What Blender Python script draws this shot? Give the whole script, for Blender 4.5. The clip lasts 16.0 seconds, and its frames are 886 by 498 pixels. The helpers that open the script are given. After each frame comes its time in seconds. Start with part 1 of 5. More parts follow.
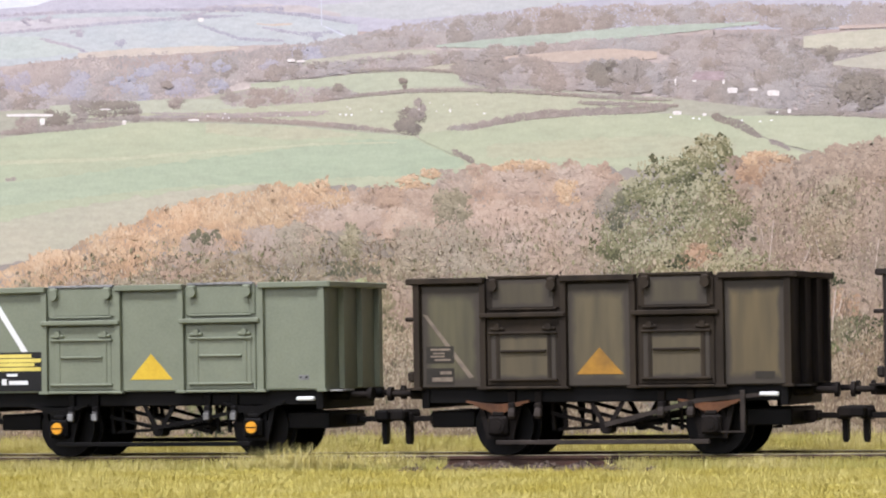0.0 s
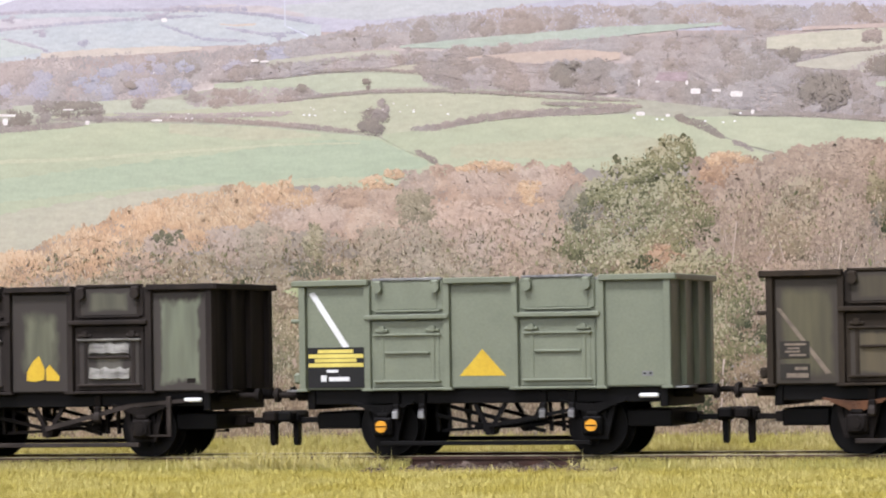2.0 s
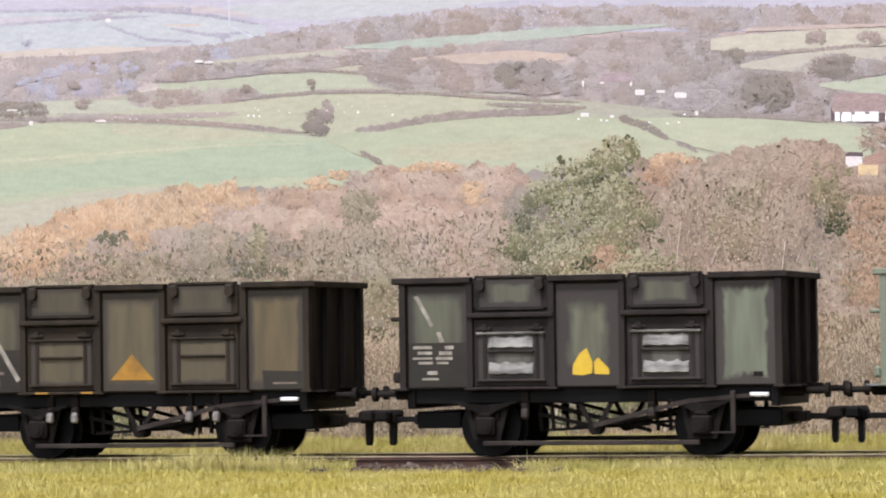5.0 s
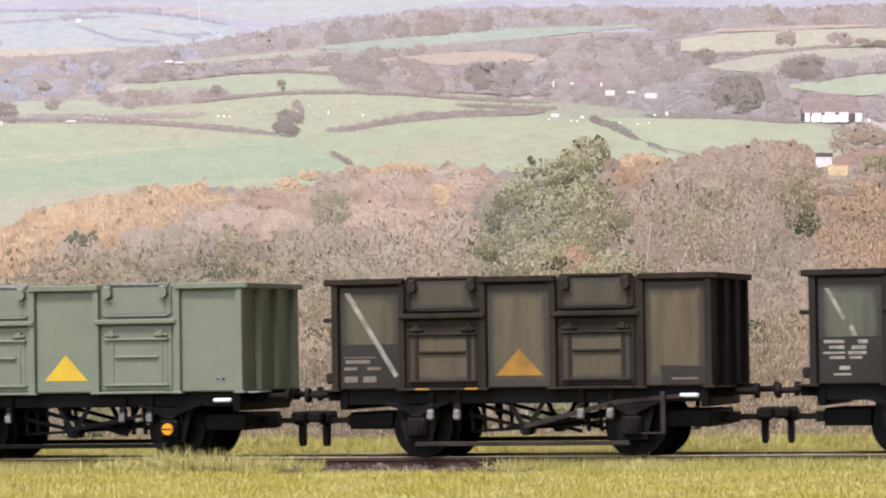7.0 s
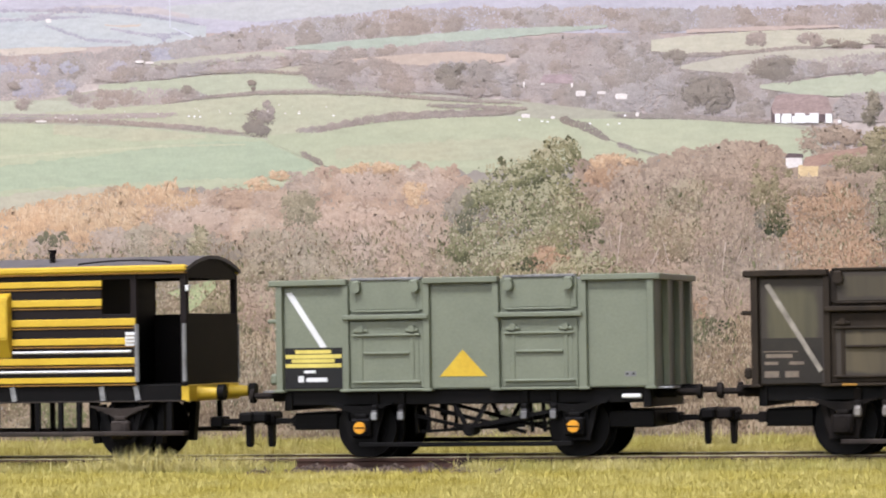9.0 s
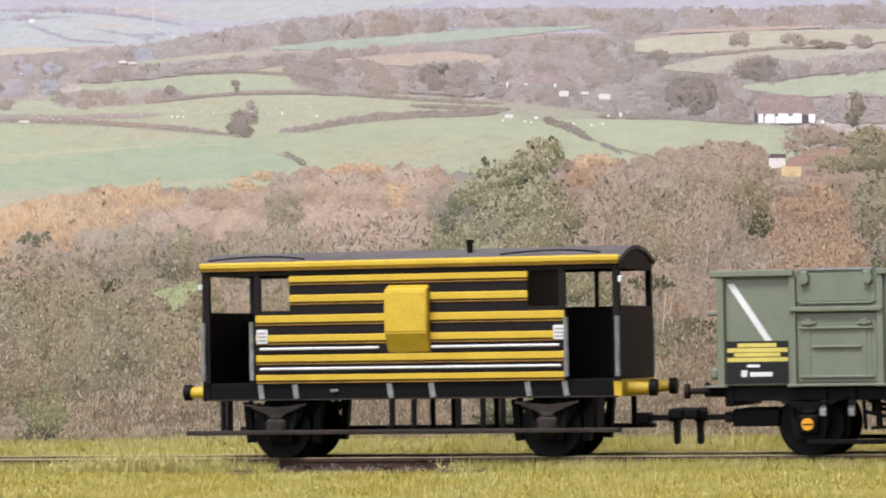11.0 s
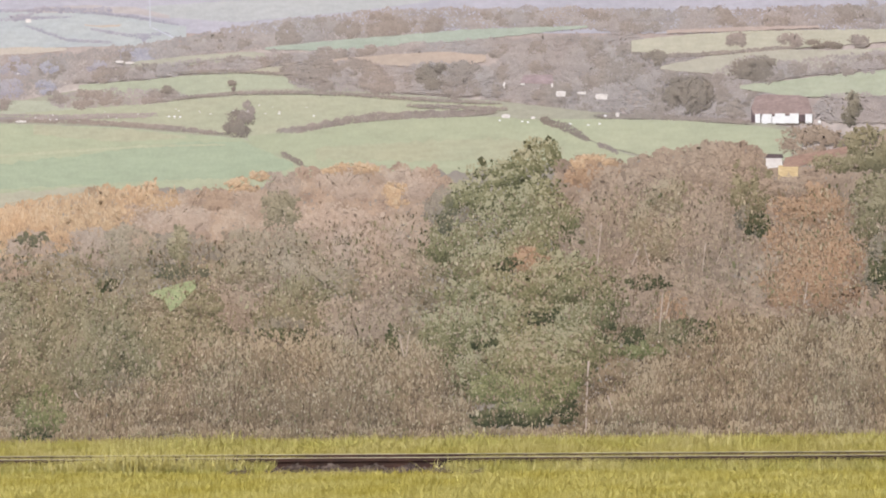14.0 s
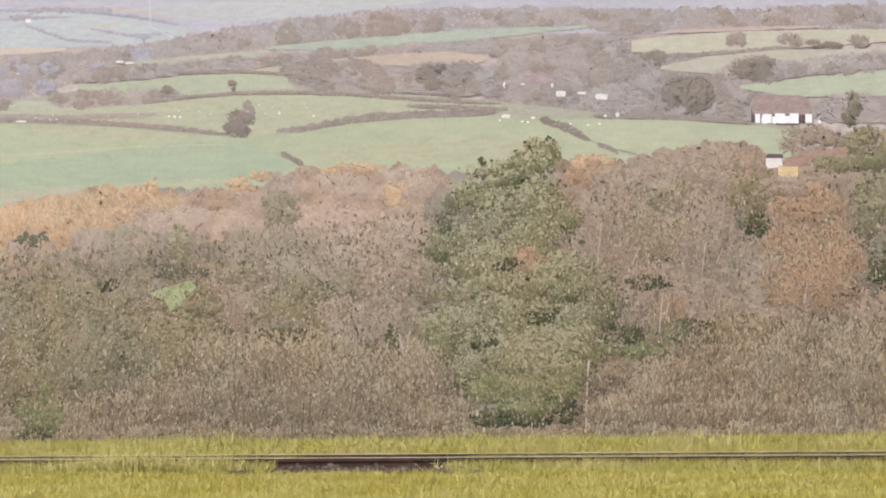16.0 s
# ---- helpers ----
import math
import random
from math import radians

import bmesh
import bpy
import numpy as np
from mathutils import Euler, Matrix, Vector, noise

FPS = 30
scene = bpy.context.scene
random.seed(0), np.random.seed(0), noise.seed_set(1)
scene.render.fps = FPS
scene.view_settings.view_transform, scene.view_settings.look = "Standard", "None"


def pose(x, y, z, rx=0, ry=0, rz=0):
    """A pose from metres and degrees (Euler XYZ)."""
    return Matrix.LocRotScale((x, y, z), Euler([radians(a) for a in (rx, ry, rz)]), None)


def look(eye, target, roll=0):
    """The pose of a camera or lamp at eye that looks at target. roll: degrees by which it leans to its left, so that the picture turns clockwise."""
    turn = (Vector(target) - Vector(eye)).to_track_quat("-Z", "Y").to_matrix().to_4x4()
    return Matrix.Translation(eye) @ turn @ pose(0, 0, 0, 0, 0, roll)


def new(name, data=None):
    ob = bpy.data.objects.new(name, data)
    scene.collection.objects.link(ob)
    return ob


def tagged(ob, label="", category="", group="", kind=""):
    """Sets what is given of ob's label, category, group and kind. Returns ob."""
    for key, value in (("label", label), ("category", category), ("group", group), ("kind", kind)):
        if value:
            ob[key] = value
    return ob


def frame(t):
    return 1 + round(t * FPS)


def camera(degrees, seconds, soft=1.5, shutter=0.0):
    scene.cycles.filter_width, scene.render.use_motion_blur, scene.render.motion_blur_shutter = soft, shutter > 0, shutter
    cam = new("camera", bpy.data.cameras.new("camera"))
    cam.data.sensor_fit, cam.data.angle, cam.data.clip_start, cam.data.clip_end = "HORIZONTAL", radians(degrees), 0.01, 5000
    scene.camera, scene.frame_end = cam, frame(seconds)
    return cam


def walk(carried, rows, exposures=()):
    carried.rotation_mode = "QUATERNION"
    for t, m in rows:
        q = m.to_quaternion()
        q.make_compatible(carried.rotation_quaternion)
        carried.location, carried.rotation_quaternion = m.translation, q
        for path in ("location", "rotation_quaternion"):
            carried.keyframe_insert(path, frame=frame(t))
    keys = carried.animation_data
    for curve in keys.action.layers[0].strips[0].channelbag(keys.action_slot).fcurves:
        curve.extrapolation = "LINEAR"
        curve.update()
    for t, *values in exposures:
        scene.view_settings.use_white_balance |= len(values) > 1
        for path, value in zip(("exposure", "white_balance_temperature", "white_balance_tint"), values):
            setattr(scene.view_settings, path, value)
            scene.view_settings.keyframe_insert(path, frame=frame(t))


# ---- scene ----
# A model railway seen close: lengths below are in millimetres, turned into metres by MM.
MM = 0.001

# ---- camera ----
cam = camera(15.449, 16.0, soft=1.95, shutter=0.25)
EYE = (0.0, -525.5 * MM, 18.77 * MM)
YAWS = ((0, -18.897), (0.5, -18.728), (1, -18.566), (1.5, -18.43), (2, -18.256), (2.5, -18.091), (3, -17.877), (3.5, -17.697),
        (4, -17.54), (5.25, -17.215), (6.5, -16.897), (7, -16.759), (7.5, -16.631), (8, -16.499), (8.5, -16.375), (9, -16.242),
        (9.5, -16.143), (10, -16.062), (11, -15.95), (12.5, -15.895), (14, -15.895), (16, -15.895))


def aim(yaw):
    a, p = radians(yaw), radians(1.638)
    way = Vector((math.sin(a) * math.cos(p), math.cos(a) * math.cos(p), math.sin(p)))
    return look(EYE, Vector(EYE) + way, -0.904)


walk(cam, [(t, aim(y)) for t, y in YAWS],
     exposures=[(0, 0.31, 6150, 15), (4, 0.31, 6150, 15), (7, 0.34, 6150, 15), (10, 0.23, 6150, 14), (12.3, 0.07, 6330, 11), (13.5, 0.03, 6360, 11), (16, 0.03, 6360, 11)])

# ---- world and light: a closed room, a wide window in front of the layout and a ceiling panel ----
world = bpy.data.worlds.new("World")
world.use_nodes = True
scene.world = world
sky = world.node_tree.nodes.new("ShaderNodeTexSky")
sky.sky_type, sky.sun_disc = "NISHITA", False
sky.sun_elevation, sky.sun_rotation = radians(35), radians(200)
world.node_tree.links.new(sky.outputs[0], world.node_tree.nodes["Background"].inputs[0])
world.node_tree.nodes["Background"].inputs[1].default_value = 0.08


def area_lamp(name, at, target, sx, sy, watts, colour):
    data = bpy.data.lights.new(name, "AREA")
    data.shape, data.size, data.size_y, data.energy, data.color = "RECTANGLE", sx, sy, watts, colour
    ob = new(name, data)
    ob.matrix_world = look(at, target)
    return ob


area_lamp("window_daylight", (-0.6, -1.93, 0.75), (-0.3, 0, 0.0), 1.9, 1.1, 18, (0.98, 0.97, 1.0))
area_lamp("ceiling_panel_light", (-0.35, -0.72, 1.36), (-0.2, -0.05, 0.0), 1.0, 0.5, 53, (1.0, 0.965, 0.97))


# ---- materials ----
def lin(c):
    c /= 255
    return c / 12.92 if c <= 0.04045 else ((c + 0.055) / 1.055) ** 2.4


def rgb(r, g, b, k=0.8):
    return (lin(r) * k, lin(g) * k, lin(b) * k, 1)


def nodes_of(name):
    m = bpy.data.materials.new(name)
    m.use_nodes = True
    n = m.node_tree.nodes
    return m, n, m.node_tree.links, n["Principled BSDF"]


def noise_node(n, l, scale, detail=3.0, coord="Object", stretch=None):
    tc = n.new("ShaderNodeTexCoord")
    t = n.new("ShaderNodeTexNoise")
    t.inputs["Scale"].default_value, t.inputs["Detail"].default_value = scale, detail
    if stretch:
        mp = n.new("ShaderNodeMapping")
        mp.inputs["Scale"].default_value = stretch
        l.new(tc.outputs[coord], mp.inputs[0])
        l.new(mp.outputs[0], t.inputs["Vector"])
    else:
        l.new(tc.outputs[coord], t.inputs["Vector"])
    return t


def ramp_node(n, l, fac, stops):
    r = n.new("ShaderNodeValToRGB")
    e = r.color_ramp.elements
    while len(e) < len(stops):
        e.new(0.5)
    for el, (p, c) in zip(e, stops):
        el.position, el.color = p, c
    l.new(fac, r.inputs[0])
    return r


def mix_node(n, l, fac, a, b, kind="MIX"):
    m = n.new("ShaderNodeMix")
    m.data_type, m.blend_type = "RGBA", kind
    for sock, v in ((m.inputs[0], fac), (m.inputs[6], a), (m.inputs[7], b)):
        if hasattr(v, "links"):
            l.new(v, sock)
        else:
            sock.default_value = v
    return m.outputs[2]


def painted(name, colour, colour2=None, rough=0.55, scale=260.0, metal=0.0, bump=0.05, stretch=None, spec=0.3):
    """Paint or moulded plastic with two scales of unevenness."""
    m, n, l, p = nodes_of(name)
    colour2 = colour2 or tuple(c * 0.82 for c in colour[:3]) + (1,)
    big = noise_node(n, l, scale, 4, stretch=stretch)
    fine = noise_node(n, l, scale * 9, 3)
    r = ramp_node(n, l, big.outputs[0], [(0.3, colour2), (0.7, colour)])
    c = mix_node(n, l, 0.18, r.outputs[0], fine.outputs[0], "OVERLAY")
    l.new(c, p.inputs["Base Color"])
    p.inputs["Roughness"].default_value, p.inputs["Metallic"].default_value = rough, metal
    p.inputs["Specular IOR Level"].default_value = spec
    b = n.new("ShaderNodeBump")
    b.inputs["Strength"].default_value, b.inputs["Distance"].default_value = bump, 0.0002
    l.new(fine.outputs[0], b.inputs["Height"])
    l.new(b.outputs[0], p.inputs["Normal"])
    return m


def worn_panel(name, clean, grime, rise, ragged=0.25, soft=0.12, tall=1.0):
    """A panel whose paint survives in its middle, with grime closing in from its edges."""
    m, n, l, p = nodes_of(name)
    tc = n.new("ShaderNodeTexCoord")
    sep = n.new("ShaderNodeSeparateXYZ")
    l.new(tc.outputs["Generated"], sep.inputs[0])

    def edge(sock, weight):
        a = n.new("ShaderNodeMath")
        a.operation = "SUBTRACT"
        l.new(sock, a.inputs[0])
        a.inputs[1].default_value = 0.5
        b = n.new("ShaderNodeMath")
        b.operation = "ABSOLUTE"
        l.new(a.outputs[0], b.inputs[0])
        c = n.new("ShaderNodeMath")
        c.operation = "MULTIPLY"
        l.new(b.outputs[0], c.inputs[0])
        c.inputs[1].default_value = 2 * weight
        return c.outputs[0]

    far = n.new("ShaderNodeMath")
    far.operation = "MAXIMUM"
    l.new(edge(sep.outputs[0], 1.0), far.inputs[0])
    l.new(edge(sep.outputs[2], tall), far.inputs[1])
    nz = noise_node(n, l, 520, 7, stretch=(1, 1, 0.5))
    add = n.new("ShaderNodeMath")
    add.operation = "MULTIPLY_ADD"
    l.new(nz.outputs[0], add.inputs[0])
    add.inputs[1].default_value = ragged * 2
    l.new(far.outputs[0], add.inputs[2])
    mask = ramp_node(n, l, add.outputs[0], [(max(0, rise - soft), (0, 0, 0, 1)), (min(1, rise + soft), (1, 1, 1, 1))])
    streak = noise_node(n, l, 500, 3, stretch=(1, 1, 0.12))
    worn = ramp_node(n, l, streak.outputs[0], [(0.35, (0, 0, 0, 1)), (0.72, (1, 1, 1, 1))])
    under = mix_node(n, l, worn.outputs[0], clean, tuple(c * 0.55 + q * 0.2 for c, q in zip(clean[:3], grime)) + (1,))
    c = mix_node(n, l, mask.outputs[0], under, grime)
    l.new(c, p.inputs["Base Color"])
    p.inputs["Roughness"].default_value = 0.7
    return m


def fleck(name, dark, light, rough=0.9, second=None, patch_scale=70.0):
    """Printed or fibrous flecks: each loose piece takes its own shade between two."""
    m, n, l, p = nodes_of(name)
    g = n.new("ShaderNodeNewGeometry")
    r = ramp_node(n, l, g.outputs["Random Per Island"], [(0.0, dark), (1.0, light)])
    colour = r.outputs[0]
    if second:
        spread = noise_node(n, l, patch_scale, 4)
        where = ramp_node(n, l, spread.outputs[0], [(0.4, (0, 0, 0, 1)), (0.62, (1, 1, 1, 1))])
        r2 = ramp_node(n, l, g.outputs["Random Per Island"], [(0.0, second[0]), (1.0, second[1])])
        colour = mix_node(n, l, where.outputs[0], colour, r2.outputs[0])
    l.new(colour, p.inputs["Base Color"])
    p.inputs["Roughness"].default_value = rough
    p.inputs["Specular IOR Level"].default_value = 0.1
    return m


def printed(name, a, b, scale=60.0, fine=900.0, stretch=(1, 1, 3), grain=0.2):
    m, n, l, p = nodes_of(name)
    big = noise_node(n, l, scale, 4, stretch=stretch)
    sm = noise_node(n, l, fine, 3)
    r = ramp_node(n, l, big.outputs[0], [(0.32, a), (0.68, b)])
    mid = noise_node(n, l, scale * 7, 5, stretch=stretch)
    soft = mix_node(n, l, grain * 1.6, r.outputs[0], mid.outputs[0], "OVERLAY")
    l.new(mix_node(n, l, grain, soft, sm.outputs[0], "OVERLAY"), p.inputs["Base Color"])
    p.inputs["Roughness"].default_value = 0.85
    p.inputs["Specular IOR Level"].default_value = 0.15
    return m


GREY_GREEN = painted("grey_green_paint", rgb(120, 127, 107), rgb(112, 119, 100), 0.42, spec=0.45)
BLACK = painted("satin_black_plastic", rgb(13, 11, 11), rgb(8, 8, 8), 0.6, spec=0.12)
GRIMY_BLACK = painted("dusty_black_plastic", rgb(38, 33, 30), rgb(17, 15, 14), 0.75, spec=0.12)
GRIME = painted("dark_brown_grime", rgb(52, 46, 42), rgb(35, 31, 29), 0.75, spec=0.15, stretch=(1, 1, 0.3))
BROWN_GRIME = painted("warm_brown_grime", rgb(57, 49, 39), rgb(38, 33, 28), 0.75, spec=0.15, stretch=(1, 1, 0.3))
GRIME_END = painted("streaked_dark_end_grime", rgb(50, 44, 41), rgb(20, 18, 17), 0.75, spec=0.12, scale=420, stretch=(1, 1, 0.1))
LEVER = painted("dusty_grey_ironwork", rgb(66, 59, 54), rgb(44, 39, 36), 0.7, spec=0.15)
STEEL = painted("rubbed_bare_metal", rgb(146, 145, 136), rgb(62, 58, 53), 0.5, scale=500, stretch=(0.4, 1, 1.5))
STOP_PALE = painted("worn_grey_spring_steel", rgb(150, 146, 140), rgb(98, 92, 86), 0.5, scale=700)
STOP_DARK = painted("dull_dark_spring_steel", rgb(62, 60, 60), rgb(30, 29, 29), 0.5, scale=700)
PALE_STEEL = painted("pale_dull_metal", rgb(150, 152, 152), rgb(100, 100, 100), 0.45, scale=600)
YELLOW = painted("bright_yellow_paint", rgb(214, 182, 54), rgb(204, 170, 46), 0.42)
OCHRE = painted("dulled_ochre_paint", rgb(176, 130, 44), rgb(134, 100, 44), 0.65)
CREAM = painted("pale_yellow_print", rgb(226, 210, 110), rgb(205, 190, 95), 0.6)
WHITE = painted("white_print", rgb(236, 238, 238), rgb(220, 222, 222), 0.5)
DULL_WHITE = painted("dirty_white_print", rgb(170, 164, 150), rgb(120, 114, 104), 0.65, scale=600)
FAINT = painted("faded_brown_print", rgb(134, 122, 106), rgb(104, 94, 84), 0.7, scale=700)
PLATE = painted("black_print_panel", rgb(20, 19, 20), rgb(14, 14, 15), 0.5)
DULL_PLATE = painted("faded_dark_panel", rgb(50, 46, 38), rgb(40, 36, 31), 0.7)
ORANGE = painted("orange_yellow_cap", rgb(240, 172, 40), rgb(225, 150, 30), 0.4)
RUST = painted("brown_rust", rgb(120, 80, 52), rgb(84, 58, 42), 0.8)
ROOF_GREY = painted("dark_grey_roof", rgb(104, 101, 102), rgb(90, 87, 88), 0.6)
CABIN_BLACK = painted("brown_black_paint", rgb(32, 26, 25), rgb(25, 21, 21), 0.6, spec=0.15)
RAIL_SIDE = painted("brown_rail_side", rgb(88, 62, 50), rgb(52, 40, 35), 0.75)
RAIL_TOP = painted("polished_rail_head", rgb(204, 194, 164), rgb(160, 148, 120), 0.35)
SLEEPER = painted("dark_brown_sleeper", rgb(66, 54, 50), rgb(46, 38, 36), 0.8)
SOIL = printed("soil_and_scatter", rgb(128, 118, 62), rgb(152, 142, 74), 120, 1500, (1, 1, 1))
BALLAST = fleck("brown_grey_ballast", rgb(62, 52, 48), rgb(118, 104, 94))
GRASS = fleck("yellow_green_fibres", rgb(140, 129, 54, 0.91), rgb(199, 187, 98, 0.91), second=(rgb(159, 148, 76, 0.91), rgb(211, 202, 132, 0.91)))
GRASS_BACK = fleck("green_yellow_fibres", rgb(142, 132, 62, 0.85), rgb(204, 194, 110, 0.85), second=(rgb(164, 153, 86, 0.85), rgb(215, 204, 142, 0.85)))
GRASS_FAR = fleck("pale_green_fibres", rgb(148, 144, 76, 0.9), rgb(208, 202, 122, 0.9), second=(rgb(162, 152, 88, 0.9), rgb(216, 206, 144, 0.9)))
STRAW = fleck("pale_straw_fibres", rgb(196, 184, 104), rgb(232, 222, 160))
WALL_PAINT = painted("plain_wall_paint", (0.45, 0.44, 0.44, 1), None, 0.9, 2.0)
CEIL_PAINT = painted("white_ceiling_paint", (0.75, 0.75, 0.75, 1), None, 0.9, 2.0)
BOARD_WOOD = painted("plywood", (0.42, 0.3, 0.18, 1), None, 0.7, 12.0, stretch=(1, 8, 8))
CARPET = painted("grey_carpet", (0.16, 0.16, 0.16, 1), None, 0.95, 30.0)


# ---- mesh helpers (millimetres in, metres out) ----
def finish(bm, name, material, parent=None, label=""):
    bmesh.ops.recalc_face_normals(bm, faces=bm.faces[:])
    bm.transform(Matrix.Scale(MM, 4))
    me = bpy.data.meshes.new(name)
    bm.to_mesh(me)
    bm.free()
    for m in material if isinstance(material, (list, tuple)) else [material]:
        me.materials.append(m)
    ob = new(name, me)
    if parent:
        ob.parent = parent
    return tagged(ob, label)


def part(name, bm, material, parent, label=""):
    return finish(bm, name, material, parent, label)


def bar(x0, x1, y0, y1, z0, z1, bevel=0.15, bm=None):
    bm = bm or bmesh.new()
    vs = bmesh.ops.create_cube(bm, size=1)["verts"]
    bmesh.ops.scale(bm, vec=(abs(x1 - x0), abs(y1 - y0), abs(z1 - z0)), verts=vs)
    bmesh.ops.translate(bm, vec=((x0 + x1) / 2, (y0 + y1) / 2, (z0 + z1) / 2), verts=vs)
    if bevel > 0:
        es = list({e for v in vs for e in v.link_edges})
        bmesh.ops.bevel(bm, geom=es, offset=min(bevel, 0.3 * min(abs(x1 - x0), abs(y1 - y0), abs(z1 - z0))), segments=1, affect="EDGES")
    return bm


def rod(a, b, r, bm=None, seg=8, r2=None):
    bm = bm or bmesh.new()
    a, b = Vector(a), Vector(b)
    m = Matrix.Translation((a + b) / 2) @ (b - a).to_track_quat("Z", "Y").to_matrix().to_4x4()
    bmesh.ops.create_cone(bm, cap_ends=True, segments=seg, radius1=r, radius2=r if r2 is None else r2, depth=(b - a).length, matrix=m)
    return bm


def strap(a, b, w, y0, y1, bm=None):
    """A flat bar from a to b (x, z) of width w, between two depths."""
    bm = bm or bmesh.new()
    a, b = Vector(a), Vector(b)
    d = (b - a).normalized()
    s = Vector((-d.y, d.x)) * w / 2
    prism([a + s, b + s, b - s, a - s], y0, y1, bm)
    return bm


def prism(outline, y0, y1, bm=None):
    """An outline in x, z pushed from depth y0 to y1."""
    bm = bm or bmesh.new()
    f = [bm.verts.new((p[0], y0, p[1])) for p in outline]
    g = [bm.verts.new((p[0], y1, p[1])) for p in outline]
    bm.faces.new(f)
    bm.faces.new(g[::-1])
    for i in range(len(f)):
        j = (i + 1) % len(f)
        bm.faces.new((f[j], f[i], g[i], g[j]))
    return bm


def disc(x, y0, y1, z, r, bm=None, seg=24):
    return rod((x, y0, z), (x, y1, z), r, bm, seg)


def empty(name, label, category, group=""):
    return tagged(new(name), label, category, group)


# ---- the room that closes the place ----
def slab(name, x0, x1, y0, y1, z0, z1, material):
    return tagged(finish(bar(x0, x1, y0, y1, z0, z1, 0), name, material), kind="structure")


slab("floor", -2100, 2100, -2100, 1100, -1050, -1000, CARPET)
slab("ceiling", -2100, 2100, -2100, 1100, 1400, 1450, CEIL_PAINT)
slab("wall_north", -2100, 2100, 1000, 1100, -1000, 1400, WALL_PAINT)
slab("wall_east", 2000, 2100, -2000, 1000, -1000, 1400, WALL_PAINT)
slab("wall_west", -2100, -2000, -2000, 1000, -1000, 1400, WALL_PAINT)
bm = bar(-2100, -1600, -2100, -2000, -1000, 1400, 0)
bar(400, 2100, -2100, -2000, -1000, 1400, 0, bm)
bar(-1600, 400, -2100, -2000, -1000, 150, 0, bm)
bar(-1600, 400, -2100, -2000, 1350, 1400, 0, bm)
tagged(finish(bm, "wall_south", WALL_PAINT), kind="structure")

# ---- the layout's board, ground and track ----
TRACK_Y = -2.0
GROUND_Z = -2.6
board = empty("baseboard", "plywood layout board on four wooden legs", "table")
part("board_top", bar(-800, 800, -190, 130, -24, -4.2, 1), BOARD_WOOD, board)
for x in (-740, 740):
    for y in (-160, 100):
        part("leg", bar(x - 22, x + 22, y - 22, y + 22, -1000, -24, 1), BOARD_WOOD, board)


def sheet(name, x0, x1, y0, y1, step, height, material):
    nx, ny = int((x1 - x0) / step) + 1, int((y1 - y0) / step) + 1
    bm = bmesh.new()
    vs = [[bm.verts.new((x0 + (x1 - x0) * i / (nx - 1), y0 + (y1 - y0) * j / (ny - 1), 0)) for j in range(ny)] for i in range(nx)]
    for col in vs:
        for v in col:
            v.co.z = height(v.co.x, v.co.y)
    for i in range(nx - 1):
        for j in range(ny - 1):
            bm.faces.new((vs[i][j], vs[i + 1][j], vs[i + 1][j + 1], vs[i][j + 1]))
    for f in bm.faces:
        f.smooth = True
    return tagged(finish(bm, name, material), kind="structure")


def bare(x):
    """How far the stretch of open ballast beside the near rail opens, 0 to 1."""
    return max(0.0, 1 - abs((x + 161) / 17) ** 3)


def ground_height(x, y):
    z = GROUND_Z + 0.25 * noise.noise((x * 0.03, y * 0.05, 0))
    if y > 16:
        z += 1.4 * min(1, (y - 16) / 60)
    if abs(y - TRACK_Y) < 15:
        z = min(z, -3.3)
    return z


sheet("ground", -800, 800, -190, 120, 8, ground_height, SOIL)

track = tagged(new("track"), "single line of bullhead model rails on dark sleepers", "railway track", kind="structure")
RAIL_PROFILE = ((-0.9, -2.5), (0.9, -2.5), (0.9, -2.2), (0.22, -1.9), (0.22, -0.75), (0.5, -0.6), (0.5, -0.12), (0.42, -0.05), (-0.42, -0.05), (-0.5, -0.12), (-0.5, -0.6), (-0.22, -0.75), (-0.22, -1.9), (-0.9, -2.2))
for off in (-8.25, 8.25):
    bm = bmesh.new()
    a = [bm.verts.new((-800, TRACK_Y + off + p[0], p[1])) for p in RAIL_PROFILE]
    b = [bm.verts.new((800, TRACK_Y + off + p[0], p[1])) for p in RAIL_PROFILE]
    for i in range(len(a)):
        j = (i + 1) % len(a)
        bm.faces.new((a[i], a[j], b[j], b[i]))
    rail = part("rail", bm, RAIL_SIDE, track, "brown-sided rail")
    part("rail_head", bar(-800, 800, TRACK_Y + off - 0.53, TRACK_Y + off + 0.53, -0.11, 0.0, 0.03), RAIL_TOP, rail, "polished rail top")
sleeper_mesh = None
for i in range(228):
    x = -798 + i * 7.0
    if sleeper_mesh is None:
        first = part("sleeper", bar(-1.6, 1.6, -15, 15, -3.6, -2.5, 0.2), SLEEPER, track)
        sleeper_mesh = first.data
        first.location.x, first.location.y = x * MM, TRACK_Y * MM
    else:
        s = new("sleeper", sleeper_mesh)
        s.parent = track
        s.location = (x * MM, TRACK_Y * MM, 0)

rng = np.random.default_rng(7)


def cloud(name, verts, faces, materials, index=None, parent=None, label="", kind=""):
    me = bpy.data.meshes.new(name)
    me.from_pydata((np.asarray(verts) * MM).tolist(), [], faces)
    for m in materials:
        me.materials.append(m)
    if index is not None:
        me.polygons.foreach_set("material_index", np.asarray(index, dtype=np.int32))
    ob = new(name, me)
    if parent:
        ob.parent = parent
    return tagged(ob, label, kind=kind)


